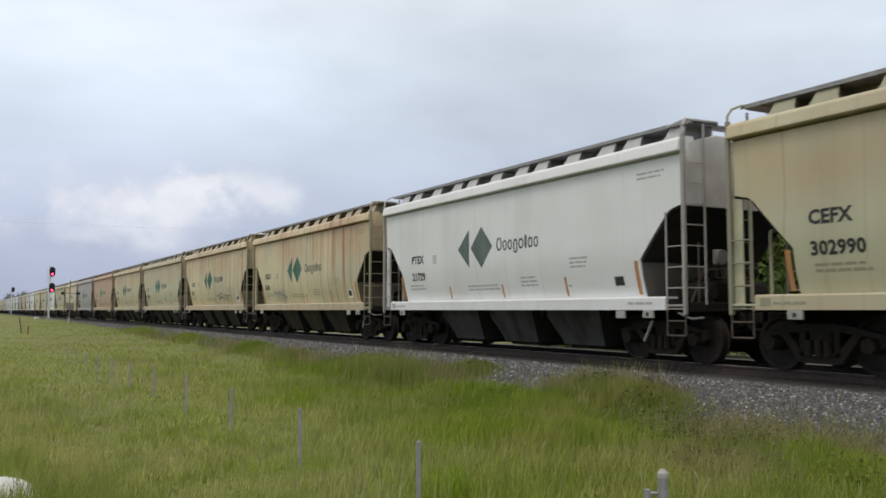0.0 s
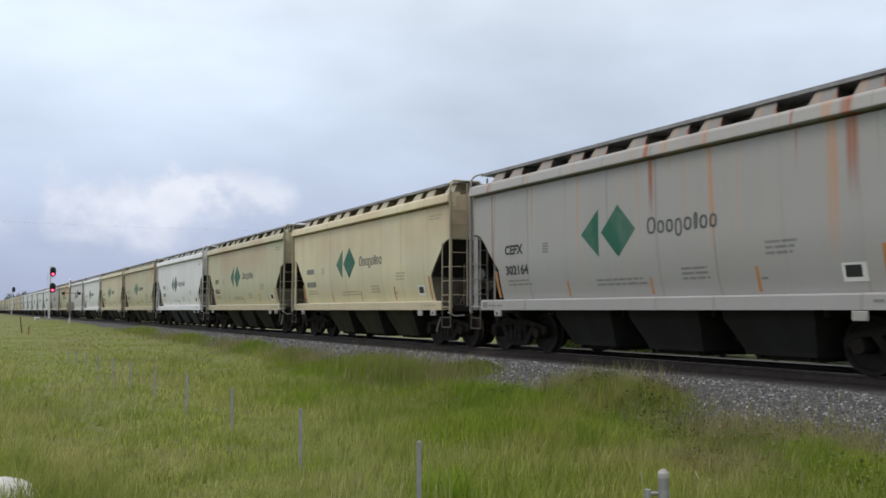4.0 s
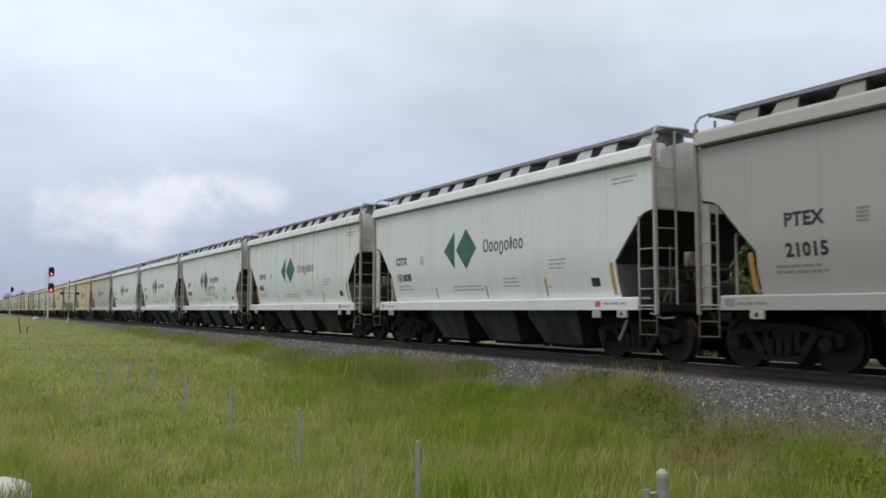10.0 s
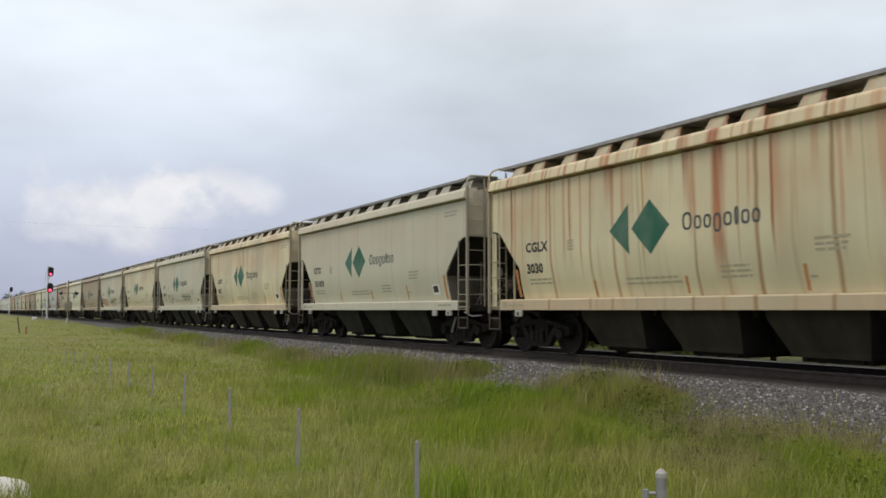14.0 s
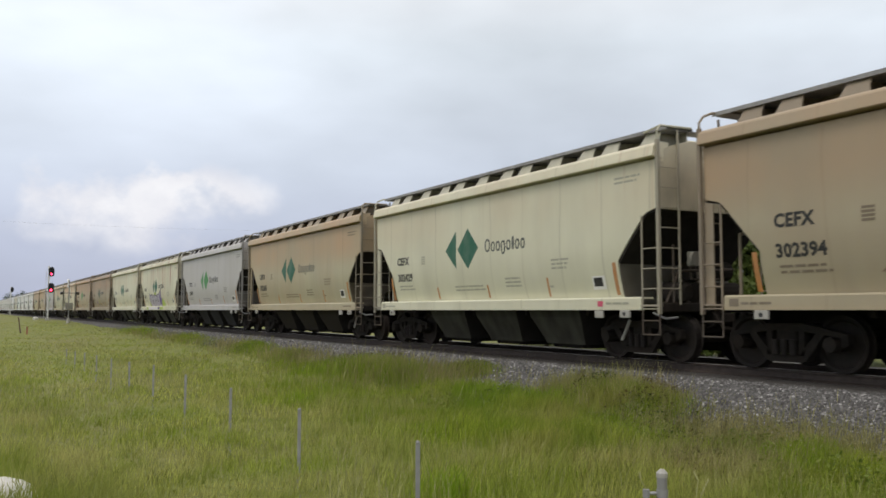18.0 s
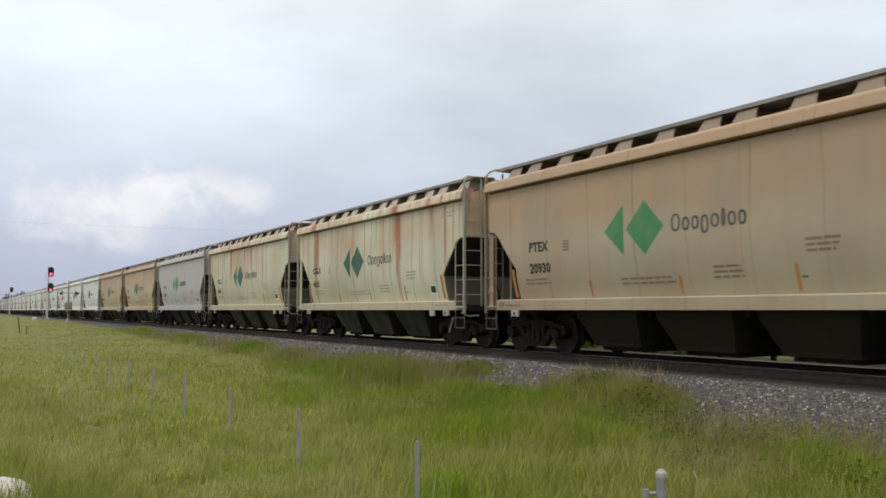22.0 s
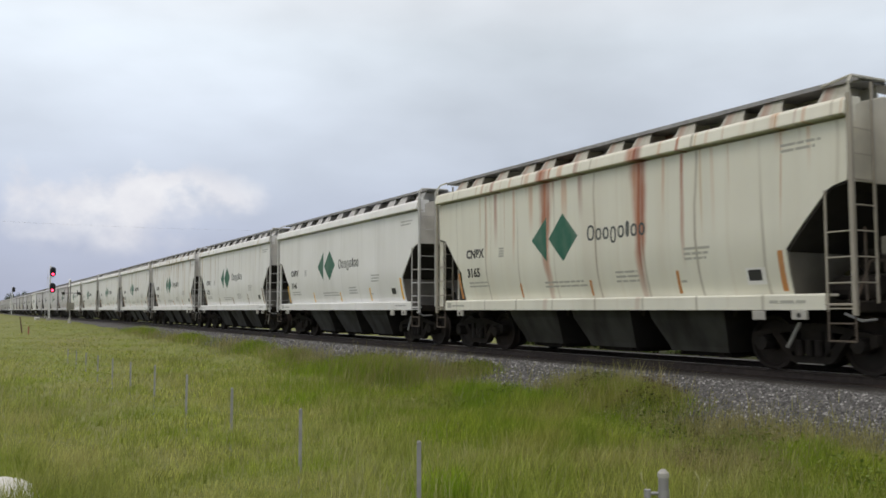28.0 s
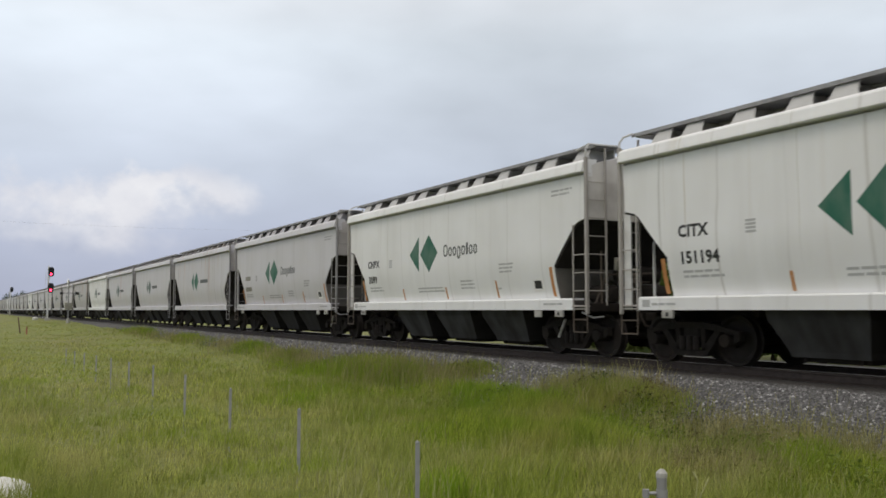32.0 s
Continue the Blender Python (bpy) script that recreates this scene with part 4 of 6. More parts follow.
def plain_truck(car, y):
    """A far truck: frames, bolster and wheels as one casting."""
    bm = B()
    for side in (-1, 1):
        slab(bm, [(y - 1.15, 0.46), (y - 1.15, 0.62), (y - 0.3, 0.76), (y + 0.3, 0.76), (y + 1.15, 0.62), (y + 1.15, 0.46), (y + 0.3, 0.2), (y - 0.3, 0.2)], "x", side * 1.0 - 0.07, side * 1.0 + 0.07)
        for k in (-0.89, 0.89):
            rod(bm, (side * 0.8, y + k, 0.457), (side * 0.92, y + k, 0.457), 0.457, 16)
    box(bm, -1.0, 1.0, y - 0.2, y + 0.2, 0.45, 0.95)
    part("truck", bm, STEEL, car)


X_FACE = -1.6 - 0.0135     # outer face of the near side


def plate(name, outline, car, mat, lift=0.0015, label=""):
    """A flat painted mark on the near side, (metres from the leading left end, height over the sill)."""
    bm = B()
    slab(bm, [(HALF - a, SILL + b) for a, b in outline], "x", X_FACE - lift - 0.001, X_FACE + 0.0005)
    hug(bm)
    return part(name, bm, mat, car, label)


def rect(a0, a1, b0, b1):
    return [(a0, b0), (a1, b0), (a1, b1), (a0, b1)]


def emblem(car, full=True):
    plate("half_diamond", [(4.36, 1.575), (4.92, 2.07), (4.92, 1.08)], car, EMBLEM)
    plate("diamond", [(5.00, 1.576), (5.51, 2.10), (6.02, 1.576), (5.51, 1.055)], car, EMBLEM)
    # the word beside the emblem as eight plain shapes
    a = 6.34
    shapes = ((0.26, 1.43, 1.76), (0.21, 1.43, 1.68), (0.21, 1.43, 1.68), (0.21, 1.34, 1.68), (0.22, 1.43, 1.68), (0.13, 1.43, 1.75), (0.21, 1.43, 1.68), (0.20, 1.43, 1.68))
    if not full:
        plate("word_shape", rect(6.40, 8.03, 1.46, 1.65), car, EMBLEM)
        return
    for w, lo, hi in shapes:
        bm = B()
        ca, cz, ra, rz = a + w / 2 - 0.01, (lo + hi) / 2, w / 2 - 0.015, (hi - lo) / 2
        loop = [(math.copysign(abs(math.cos(q)) ** 0.8, math.cos(q)), math.copysign(abs(math.sin(q)) ** 0.8, math.sin(q))) for q in [2 * math.pi * k / 16 for k in range(17)]]
        t, rings = 0.044, []
        for rim, x in ((0, X_FACE - 0.003), (0, X_FACE + 0.0005), (t, X_FACE + 0.0005), (t, X_FACE - 0.003)):
            rings.append([bm.verts.new((x, HALF - ca - (ra - rim) * u, SILL + cz + (rz - rim) * v)) for u, v in loop[:-1]])
        for lo_ring, hi_ring in zip(rings, rings[1:] + rings[:1]):
            for k in range(16):
                j = (k + 1) % 16
                bm.faces.new((lo_ring[k], lo_ring[j], hi_ring[j], hi_ring[k]))
        bmesh.ops.recalc_face_normals(bm, faces=bm.faces[:])
        hug(bm)
        part("word_shape", bm, EMBLEM, car)
        a += w + 0.015
    for a0, a1, b0, n in ((1.5, 2.45, 0.58, 2), (4.75, 6.3, 0.5, 2), (7.15, 7.85, 0.55, 3), (9.05, 9.75, 0.9, 3), (8.9, 9.2, 0.5, 1), (10.95, 11.65, 0.11, 1), (11.2, 11.95, 2.5, 2), (0.55, 0.75, 0.06, 1), (0.8, 1.5, 0.09, 1)):
        bm = B()
        for k in range(n):
            z = SILL + b0 + 0.09 * k
            x = X_FACE if b0 > 0.3 else X_FACE - 0.05
            tall = 0.13 if a0 == 0.55 else 0.042
            y1 = HALF - a0
            end = HALF - a1 + random.uniform(0, 0.2)
            while y1 > end:
                w = random.uniform(0.12, 0.3)
                box(bm, x - 0.0025, x + 0.0005, max(y1 - w, end), y1, z, z + tall)
                y1 -= w + 0.035
        if b0 > 0.3:
            hug(bm)
        tagged(part("stencil", bm, EMBLEM, car), kind="stuff")
    sq = plate("inspection_panel", rect(10.38, 10.78, 0.42, 0.70), car, WHITE, 0.002)
    plate("inspection_square", rect(10.43, 10.70, 0.485, 0.665), sq, BLACK, 0.004)
    bm = B()
    for k in range(4):
        slab(bm, [(HALF - p, SILL + q) for p, q in rect(2.98, 3.19, 1.28 + 0.062 * k, 1.32 + 0.062 * k)], "x", X_FACE - 0.0025, X_FACE + 0.0005)
    tagged(part("stencil", hug(bm), EMBLEM, car), kind="stuff")
    for a, b0, b1 in ((0.98, 0.3, 0.95), (3.75, 0.3, 0.62), (6.3, 0.3, 0.62), (8.8, 0.3, 0.72), (11.06, 0.3, 0.95)):
        plate("reflector", rect(a, a + (0.1 if b1 > 0.9 else 0.065), b0, b1), car, EMBLEM, 0.003)


def lettering(car, text, a, z, size):
    cu = bpy.data.curves.new("text", "FONT")
    cu.body, cu.size, cu.extrude, cu.space_character, cu.offset = text, size, 0.001, 1.04, 0.011
    cu.resolution_u = 2
    tmp = bpy.data.objects.new("text", cu)
    me = bpy.data.meshes.new_from_object(tmp)
    bpy.data.objects.remove(tmp)
    bm = B()
    bm.from_mesh(me)
    for row in TUCK_ROWS:
        if row > SILL + z - 0.1 and row < SILL + z + size:
            bmesh.ops.bisect_plane(bm, geom=bm.verts[:] + bm.edges[:] + bm.faces[:], plane_co=(0, row - SILL - z, 0), plane_no=(0, 1, 0))
    for v in bm.verts:
        v.co.z -= tuck(SILL + z + v.co.y)
    bm.to_mesh(me)
    bm.free()
    me.materials.clear()
    me.materials.append(BLACK)
    ob = new("lettering", me)
    ob.parent = car
    # letters run towards the trailing end, facing the near side
    ob.matrix_basis = Matrix.Translation((X_FACE - 0.002, HALF - a, SILL + z)) @ pose(0, 0, 0, 90, 0, -90)
    return ob


def mark_bars(car):
    """Marks too far off to read."""
    for a0, a1, b in ((1.45, 2.2, 1.32), (1.45, 2.35, 0.84)):
        plate("mark_bar", rect(a0, a1, b, b + 0.19), car, FADED)


def scrawl(car, a, z, width, height, colour, seed, thick=0.035, turns=26):
    """A loose looping line of spray paint that cannot be read."""
    rng = random.Random(seed)
    bm = B()
    pts = []
    n = turns * 3
    f, g, ph = rng.uniform(0.7, 1.0), rng.uniform(0.5, 0.8), rng.uniform(0, 6)
    for k in range(n):
        u = k / (n - 1)
        w = u * turns
        pts.append((a + width * (u + 0.13 * math.sin(w * f * 2 + ph)), z + height * (0.5 + 0.32 * math.sin(w * f) + 0.18 * math.sin(w * g * 2.7 + ph))))
    left, right = [], []
    for k, (x, y) in enumerate(pts):
        p, r = pts[max(k - 1, 0)], pts[min(k + 1, n - 1)]
        d = Vector((r[0] - p[0], r[1] - p[1]))
        d = (d.normalized() if d.length > 1e-6 else Vector((1, 0))) * thick * (0.4 + 0.15 * math.sin(k * 0.7))
        left.append(bm.verts.new((X_FACE - 0.004 - 0.00002 * k, HALF - x + d.y, SILL + y + d.x)))
        right.append(bm.verts.new((X_FACE - 0.004 - 0.00002 * k, HALF - x - d.y, SILL + y - d.x)))
    for v in left + right:
        v.co.x += tuck(v.co.z) - 0.003
    for k in range(n - 1):
        bm.faces.new((left[k], left[k + 1], right[k + 1], right[k]))
    ob = part("graffiti", bm, EMBLEM, car, "spray-painted scrawl")
    ob.color = (*colour, 0)


def mural(car):
    """Sprayed block of fat outlined shapes with lime corners."""
    def blob(pts, colour, lift):
        ob = plate("graffiti", pts, car, EMBLEM, lift)
        ob.color = (*colour, 0)
    lime, lilac, violet, white, grey = (0.42, 0.55, 0.08), (0.43, 0.40, 0.50), (0.13, 0.075, 0.27), (0.70, 0.68, 0.76), (0.12, 0.10, 0.15)

    def cloud(cx, cz, rx, rz, seed):
        rng = random.Random(seed)
        return [(cx + rx * math.cos(k * math.pi / 9) * rng.uniform(0.75, 1.1), max(0.27, cz + rz * math.sin(k * math.pi / 9) * rng.uniform(0.75, 1.1))) for k in range(18)]
    blob(cloud(3.25, 0.36, 0.34, 0.2, 1), lime, 0.002)
    blob(cloud(7.45, 0.46, 0.5, 0.3, 2), lime, 0.002)
    blob(cloud(7.55, 0.4, 0.75, 0.2, 6), (0.47, 0.55, 0.26), 0.0016)
    blob(cloud(5.15, 1.05, 0.36, 0.16, 3), lime, 0.002)
    rim = [(3.35, 0.27), (3.2, 0.7), (3.0, 1.22), (3.4, 1.02), (3.9, 1.1), (4.4, 0.98), (5.0, 1.06), (5.5, 0.98), (6.0, 1.04), (6.4, 1.12), (6.8, 1.25), (7.12, 1.42), (7.1, 1.05), (7.05, 0.85), (7.4, 0.72), (7.2, 0.5), (7.1, 0.27)]
    blob(rim, (0.06, 0.045, 0.09), 0.003)
    cx, cz = 5.1, 0.68
    blob([(cx + (x - cx) * 0.955, 0.27 if z < 0.3 else cz + (z - cz) * 0.82) for x, z in rim], lilac, 0.004)
    # thick dark outlines inside, and one solid violet corner
    for k in range(7):
        a = 3.55 + 0.5 * k
        lean = 0.12 * math.sin(k * 2.1)
        blob([(a, 0.30), (a + 0.07, 0.30), (a + 0.11 + lean, 0.60), (a + 0.02 + lean, 0.98), (a - 0.04 + lean, 0.97), (a + 0.04 + lean, 0.60)], grey, 0.0046 + 0.0003 * k)
        if k % 2:
            blob([(a + 0.05, 0.55), (a + 0.42, 0.62), (a + 0.43, 0.68), (a + 0.05, 0.61)], grey, 0.0072)
    for k in range(6):
        a = 3.5 + 0.56 * k
        blob([(a + 0.08, 0.5), (a + 0.2, 0.82), (a + 0.38, 0.86), (a + 0.42, 0.66), (a + 0.3, 0.52)], (0.47, 0.455, 0.50), 0.0043)
    blob([(6.5, 0.35), (6.62, 0.9), (6.98, 1.22), (6.98, 0.86), (7.15, 0.7), (6.95, 0.4)], violet, 0.0066)
    for k in range(5):
        a = 3.5 + 0.76 * k
        bm = B()
        slab(bm, [(HALF - p, SILL + q) for p, q in ((a, 0.05), (a + 0.62, 0.03), (a + 0.66, 0.2), (a + 0.05, 0.21))], "x", X_FACE - 0.053, X_FACE - 0.0495)
        ob = part("graffiti", bm, EMBLEM, car)
        ob.color = (*(white if k < 4 else violet), 0)
    for a0, a1 in ((2.75, 3.35), (7.1, 8.3)):
        bm = B()
        slab(bm, [(HALF - p, SILL + q) for p, q in ((a0, 0.03), (a1, 0.04), (a1 - 0.1, 0.2), (a0 + 0.08, 0.21))], "x", X_FACE - 0.0525, X_FACE - 0.0495)
        part("graffiti", bm, EMBLEM, car).color = (*lime, 0)


# f is white with the haze of distance put into its colour
COLOURS = {"w": (0.805, 0.81, 0.815), "g": (0.50, 0.49, 0.50), "t": (0.72, 0.635, 0.40), "c": (0.74, 0.67, 0.45), "n": (0.71, 0.70, 0.555), "o": (0.545, 0.415, 0.27), "b": (0.30, 0.225, 0.16), "j": (0.43, 0.35, 0.235), "d": (0.445, 0.32, 0.22), "f": (0.58, 0.57, 0.60), "r": (0.66, 0.645, 0.65), "u": (0.36, 0.285, 0.20), "x": (0.62, 0.54, 0.335), "a": (0.78, 0.70, 0.48), "s": (0.54, 0.515, 0.49), "h": (0.40, 0.39, 0.385),
           "m": (0.735, 0.765, 0.775), "p": (0.54, 0.335, 0.225), "y": (0.55, 0.53, 0.355), "e": (0.73, 0.725, 0.64), "k": (0.70, 0.655, 0.47), "i": (0.67, 0.63, 0.43), "q": (0.585, 0.575, 0.465)}
NAMES = {"w": "white", "g": "dusty light grey", "t": "buff", "c": "cream", "n": "pale cream", "o": "rust-stained tan", "b": "dirty brown", "d": "dusty brown", "h": "dull grey", "j": "dusty tan-brown", "f": "haze-tinted pale grey", "r": "pale pinkish grey", "u": "dusty brown", "x": "buff", "a": "stained cream", "s": "warm grey", "m": "cool white", "p": "salmon-coloured dusty",
         "y": "dull greenish buff", "i": "greenish buff", "e": "off-white", "k": "tan-cream", "q": "dusty grey-cream"}
GREENS = {"v": (0.075, 0.11, 0.085), "d": (0.014, 0.115, 0.072), "k": (0.085, 0.125, 0.115), "l": (0.06, 0.26, 0.085)}
# colour, rust, emblem green, owner's letters, number; two bars where they cannot be read
CARS = [("y", .15, "d", "CEFX", "302990"), ("w", 0, "k", "PTEX", "21729"), ("t", .65, "d", "CGLX", "4340"), ("t", .65, "d", "CGLX", "3515"), ("y", .25, "d", "CEFX", "302803"),
        ("x", .2, "d", "CEFX", "302191"), ("p", .35, "l", "PTEX", "20896"), ("h", .5, "d", "CEFX", "302164"), ("c", .2, "d", "", ""), ("y", .15, "d", "CEFX", "302567"),
        ("w", .1, "k", "PTEX", "21558"), ("y", .15, "d", "CITX", "151885"), ("i", .1, "d", "CITX", "151149"), ("w", .04, "d", "PTEX", "21059"), ("r", .05, "k", "PTEX", "20856"),
        ("x", .15, "d", "CITX", "151536"), ("h", .05, "k", "PTEX", "21015"), ("m", 0, "d", "CITX", "151808"), ("m", .4, "d", "CNPX", "4863"), ("m", .15, "d", "CEFX", "302600"),
        ("m", .05, "d", "CITX", "151730"), ("m", .15, "d", "CITX", "151756"), ("s", .2, "l", "PTEX", "21731"), ("c", 1, "d", "CGLX", "3030"), ("q", .2, "d", "CITX", "151459"),
        ("a", .35, "d", "CGLX", "4507"), ("q", .1, "d", "CITX", "151148"), ("k", .3, "d", "", ""), ("q", .3, "d", "", ""), ("u", .1, "d", "CEFX", "302394"),
        ("n", .12, "d", "CEFX", "302429"), ("j", .2, "d", "CEFX", "302585"), ("g", .05, "l", "PTEX", "21459"), ("n", .5, "d", "CNPX", "3237"), ("n", .35, "d", "CNPX", "4650"),
        ("b", .4, "v", "CEFX", "302194"), ("d", .3, "l", "PTEX", "20930"), ("n", .85, "d", "CGLX", "4625"), ("n", .8, "d", "CGLX", "4964"), ("g", .1, "l", "PTEX", "21056"),
        ("o", .3, "d", "CEFX", "302149"), ("o", .3, "d", "CEFX", "302525"), ("w", .45, "d", "CNPX", "4490"), ("w", .1, "d", "CITX", ""), ("w", .2, "d", "", ""),
        ("m", .1, "d", "CEFX", "302650"), ("e", .6, "d", "CNPX", "3165"), ("w", 0, "d", "CNPX", "3146"), ("w", .35, "d", "CNPX", "3151"), ("w", .8, "d", "CNPX", "3138"),
        ("w", .55, "d", "CNPX", "4338"), ("w", .35, "d", "CNPX", "3586"), ("w", .25, "d", "CITX", "151194"), ("w", .1, "d", "CNPX", "3099"), ("f", .1, "d", "", ""),
        ("f", .4, "d", "", ""), ("f", .1, "k", "", "")]
N_CARS, N_NEAR = 80, 55
# long rust runs: distances from the leading end, and their half width
SCARS = {33: (7.65, 8.35, 0.055), 37: (1.75, 8.55, 0.2), 38: (4.0, 8.9, 0.06), 42: (9.6, 10.5, 0.05), 46: (4.9, 7.9, 0.2)}
# cars that carry their brake gear in the trailing bay
GEARED = (1, 4, 6, 8, 11, 12, 15, 16, 17, 18, 19, 20, 22, 23, 24, 25, 28, 29, 30, 33, 34, 39, 40, 41, 46, 52, 53)


def build_train():
    near, far = hopper_car(True), hopper_car(False)
    emblem(near)
    emblem(far, False)
    cars = []
    for i in range(N_CARS):
        src = near if i < N_NEAR else far
        cars.append(src if i in (0, N_NEAR) else copy_thing(src, pose(TRACK_X, 0, 0)))
    for i, car in enumerate(cars):
        # the farthest cars get greys that stand for haze
        key, rust, green, mark, number = CARS[i] if i < len(CARS) else ("fgfwgff"[i * 5 % 7], 0.2 + 0.1 * (i % 3), "k", "", "")
        for o in car.children:
            kind = o.name.split(".")[0]
            o.color = (*COLOURS[key], rust)
            o["wear_seed"] = i * 1.37 + (4.4 if i == 37 else 0.0)
            o["rust"] = float(rust) * (0.25 if kind in ("end_wall", "ladder", "end_ladder", "handrail", "end_post", "bulkhead") else 1.0)
            o["bleed"] = 0.8 if key in "tokyxa" or rust > 0.95 else 0.12
            o["washed"] = {"t": 0.8, "o": 1.0, "b": 0.55, "p": 0.55, "d": 0.9, "j": 0.7, "u": 0.5, "x": 0.8, "a": 0.8, "k": 0.6, "y": 0.7, "i": 0.4, "c": 0.5, "n": 0.25, "q": 0.3, "s": 0.2}.get(key, 0.0)
            o["warm"] = 0.25 if key in "wm" else 1.0
            near_scar, far_scar, o["scar_width"] = SCARS.get(i, (-90.0, -90.0, 0.01))
            o["scar"], o["second_scar"] = HALF - near_scar, HALF - far_scar
            if key == "n" and rust > 0.78:
                o["washed"] = rust
            # brackets and coaming carry the walkway's shade in a darker colour
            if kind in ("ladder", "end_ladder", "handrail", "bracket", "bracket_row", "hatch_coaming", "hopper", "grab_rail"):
                # the hopper's small share holds shade under the sill as well as grime
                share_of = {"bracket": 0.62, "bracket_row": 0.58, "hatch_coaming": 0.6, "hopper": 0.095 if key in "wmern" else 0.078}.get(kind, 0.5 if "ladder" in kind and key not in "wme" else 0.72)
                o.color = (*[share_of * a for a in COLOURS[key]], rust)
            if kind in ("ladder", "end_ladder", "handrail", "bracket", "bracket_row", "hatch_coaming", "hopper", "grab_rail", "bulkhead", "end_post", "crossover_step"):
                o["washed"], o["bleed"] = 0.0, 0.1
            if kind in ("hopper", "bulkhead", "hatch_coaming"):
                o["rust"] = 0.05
            if i in GEARED and kind in ("ladder", "end_ladder", "crossover_step"):
                o.color = (*[0.35 * a + 0.3 * b for a, b in zip(COLOURS[key], (0.34, 0.25, 0.18))], rust)
            if kind == "side_sill" and (key in "ictkodxayp" or key == "n" and rust > 0.5):
                tint = 0.7 if rust >= 0.3 else 0.45
                o.color = (*[(1 - tint) * a + tint * b for a, b in zip(COLOURS[key], (0.36, 0.25, 0.17) if key == "d" else (0.52, 0.37, 0.25))], rust)
            if kind in ("half_diamond", "diamond"):
                o.color = (*GREENS[green], 0)
            if kind in ("stencil", "placard"):
                o.color = (*[(0.54 if kind == "stencil" else 1.0 if key in "wm" else 0.66) * a for a in COLOURS[key]], 0)
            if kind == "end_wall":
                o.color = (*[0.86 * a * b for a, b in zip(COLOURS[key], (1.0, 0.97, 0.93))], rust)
            # bulkhead: grime and the deep bay's shade are both put into the colour
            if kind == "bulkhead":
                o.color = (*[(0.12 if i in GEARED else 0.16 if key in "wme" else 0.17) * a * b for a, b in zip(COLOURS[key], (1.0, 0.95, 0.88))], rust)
            if kind == "word_shape" and mark == "PTEX":
                o.location.y = 0.13
            if kind == "word_shape":
                o.color = (0.06, 0.07, 0.07, 0)
            if kind == "reflector":
                o.color = (0.75, 0.42, 0.02, 0) if number == "3146" else (0.47, 0.27, 0.05, 0) if key == "m" else (0.22, 0.14, 0.08, 0) if number == "3151" else (0.47, 0.205, 0.06, 0)
        if i < N_NEAR:
            if mark:
                lettering(car, mark, 1.72 if mark == "PTEX" else 1.45, 1.32, 0.30)
            if number:
                lettering(car, number, 1.72 if mark == "PTEX" else 1.45, 0.84, 0.30)
            if not number:
                mark_bars(car) if not mark else plate("mark_bar", rect(1.45, 2.35, 0.84, 1.03), car, FADED)
        wear = "clean" if rust < .12 else "lightly rust-streaked" if rust < .4 else "heavily rust-streaked"
        tagged(car, f"{NAMES[key]} covered hopper car, {wear}, with diamond emblem", "freight car", "hopper cars of the train")
    mural(cars[33])
    for i in (13, 17, 18, 19, 20, 21, 30):
        bm = B()
        box(bm, X_FACE - 0.054, X_FACE - 0.0495, HALF - 10.86, HALF - 10.7, SILL + 0.07, SILL + 0.18)
        part("sill_tag", bm, EMBLEM, cars[i], "small pink sticker").color = (0.62, 0.08, 0.16, 0)
    for i in GEARED:
        brake_gear(cars[i])
    scrawl(cars[2], 2.6, 0.35, 1.5, 0.5, (0.24, 0.26, 0.30), 2)
    scrawl(cars[3], 7.0, 0.5, 2.2, 0.35, (0.08, 0.08, 0.08), 3)
    scrawl(cars[12], 2.4, 0.55, 0.8, 0.4, (0.10, 0.10, 0.10), 5, 0.03, 12)
    scrawl(cars[19], 5.6, 0.75, 1.9, 0.6, (0.06, 0.06, 0.06), 7, 0.04, 30)
    scrawl(cars[26], 3.0, 0.4, 1.6, 0.6, (0.05, 0.05, 0.05), 8, 0.045, 20)
    scrawl(cars[26], 6.6, 0.5, 2.2, 0.5, (0.06, 0.06, 0.06), 9, 0.04, 26)
    scrawl(cars[28], 6.2, 0.35, 2.6, 0.75, (0.16, 0.17, 0.04), 11, 0.16, 18)
    scrawl(cars[28], 2.0, 0.3, 2.4, 0.7, (0.45, 0.17, 0.07), 12, 0.22, 16)
    scrawl(cars[29], 3.4, 0.45, 1.6, 0.25, (0.20, 0.12, 0.09), 13, 0.03, 16)
    scrawl(cars[35], 3.2, 0.55, 1.5, 0.3, (0.20, 0.12, 0.22), 14, 0.06, 16)
    scrawl(cars[35], 5.0, 0.6, 0.8, 0.35, (0.36, 0.38, 0.05), 15, 0.1, 10)
    return cars


TRAIN = build_train()

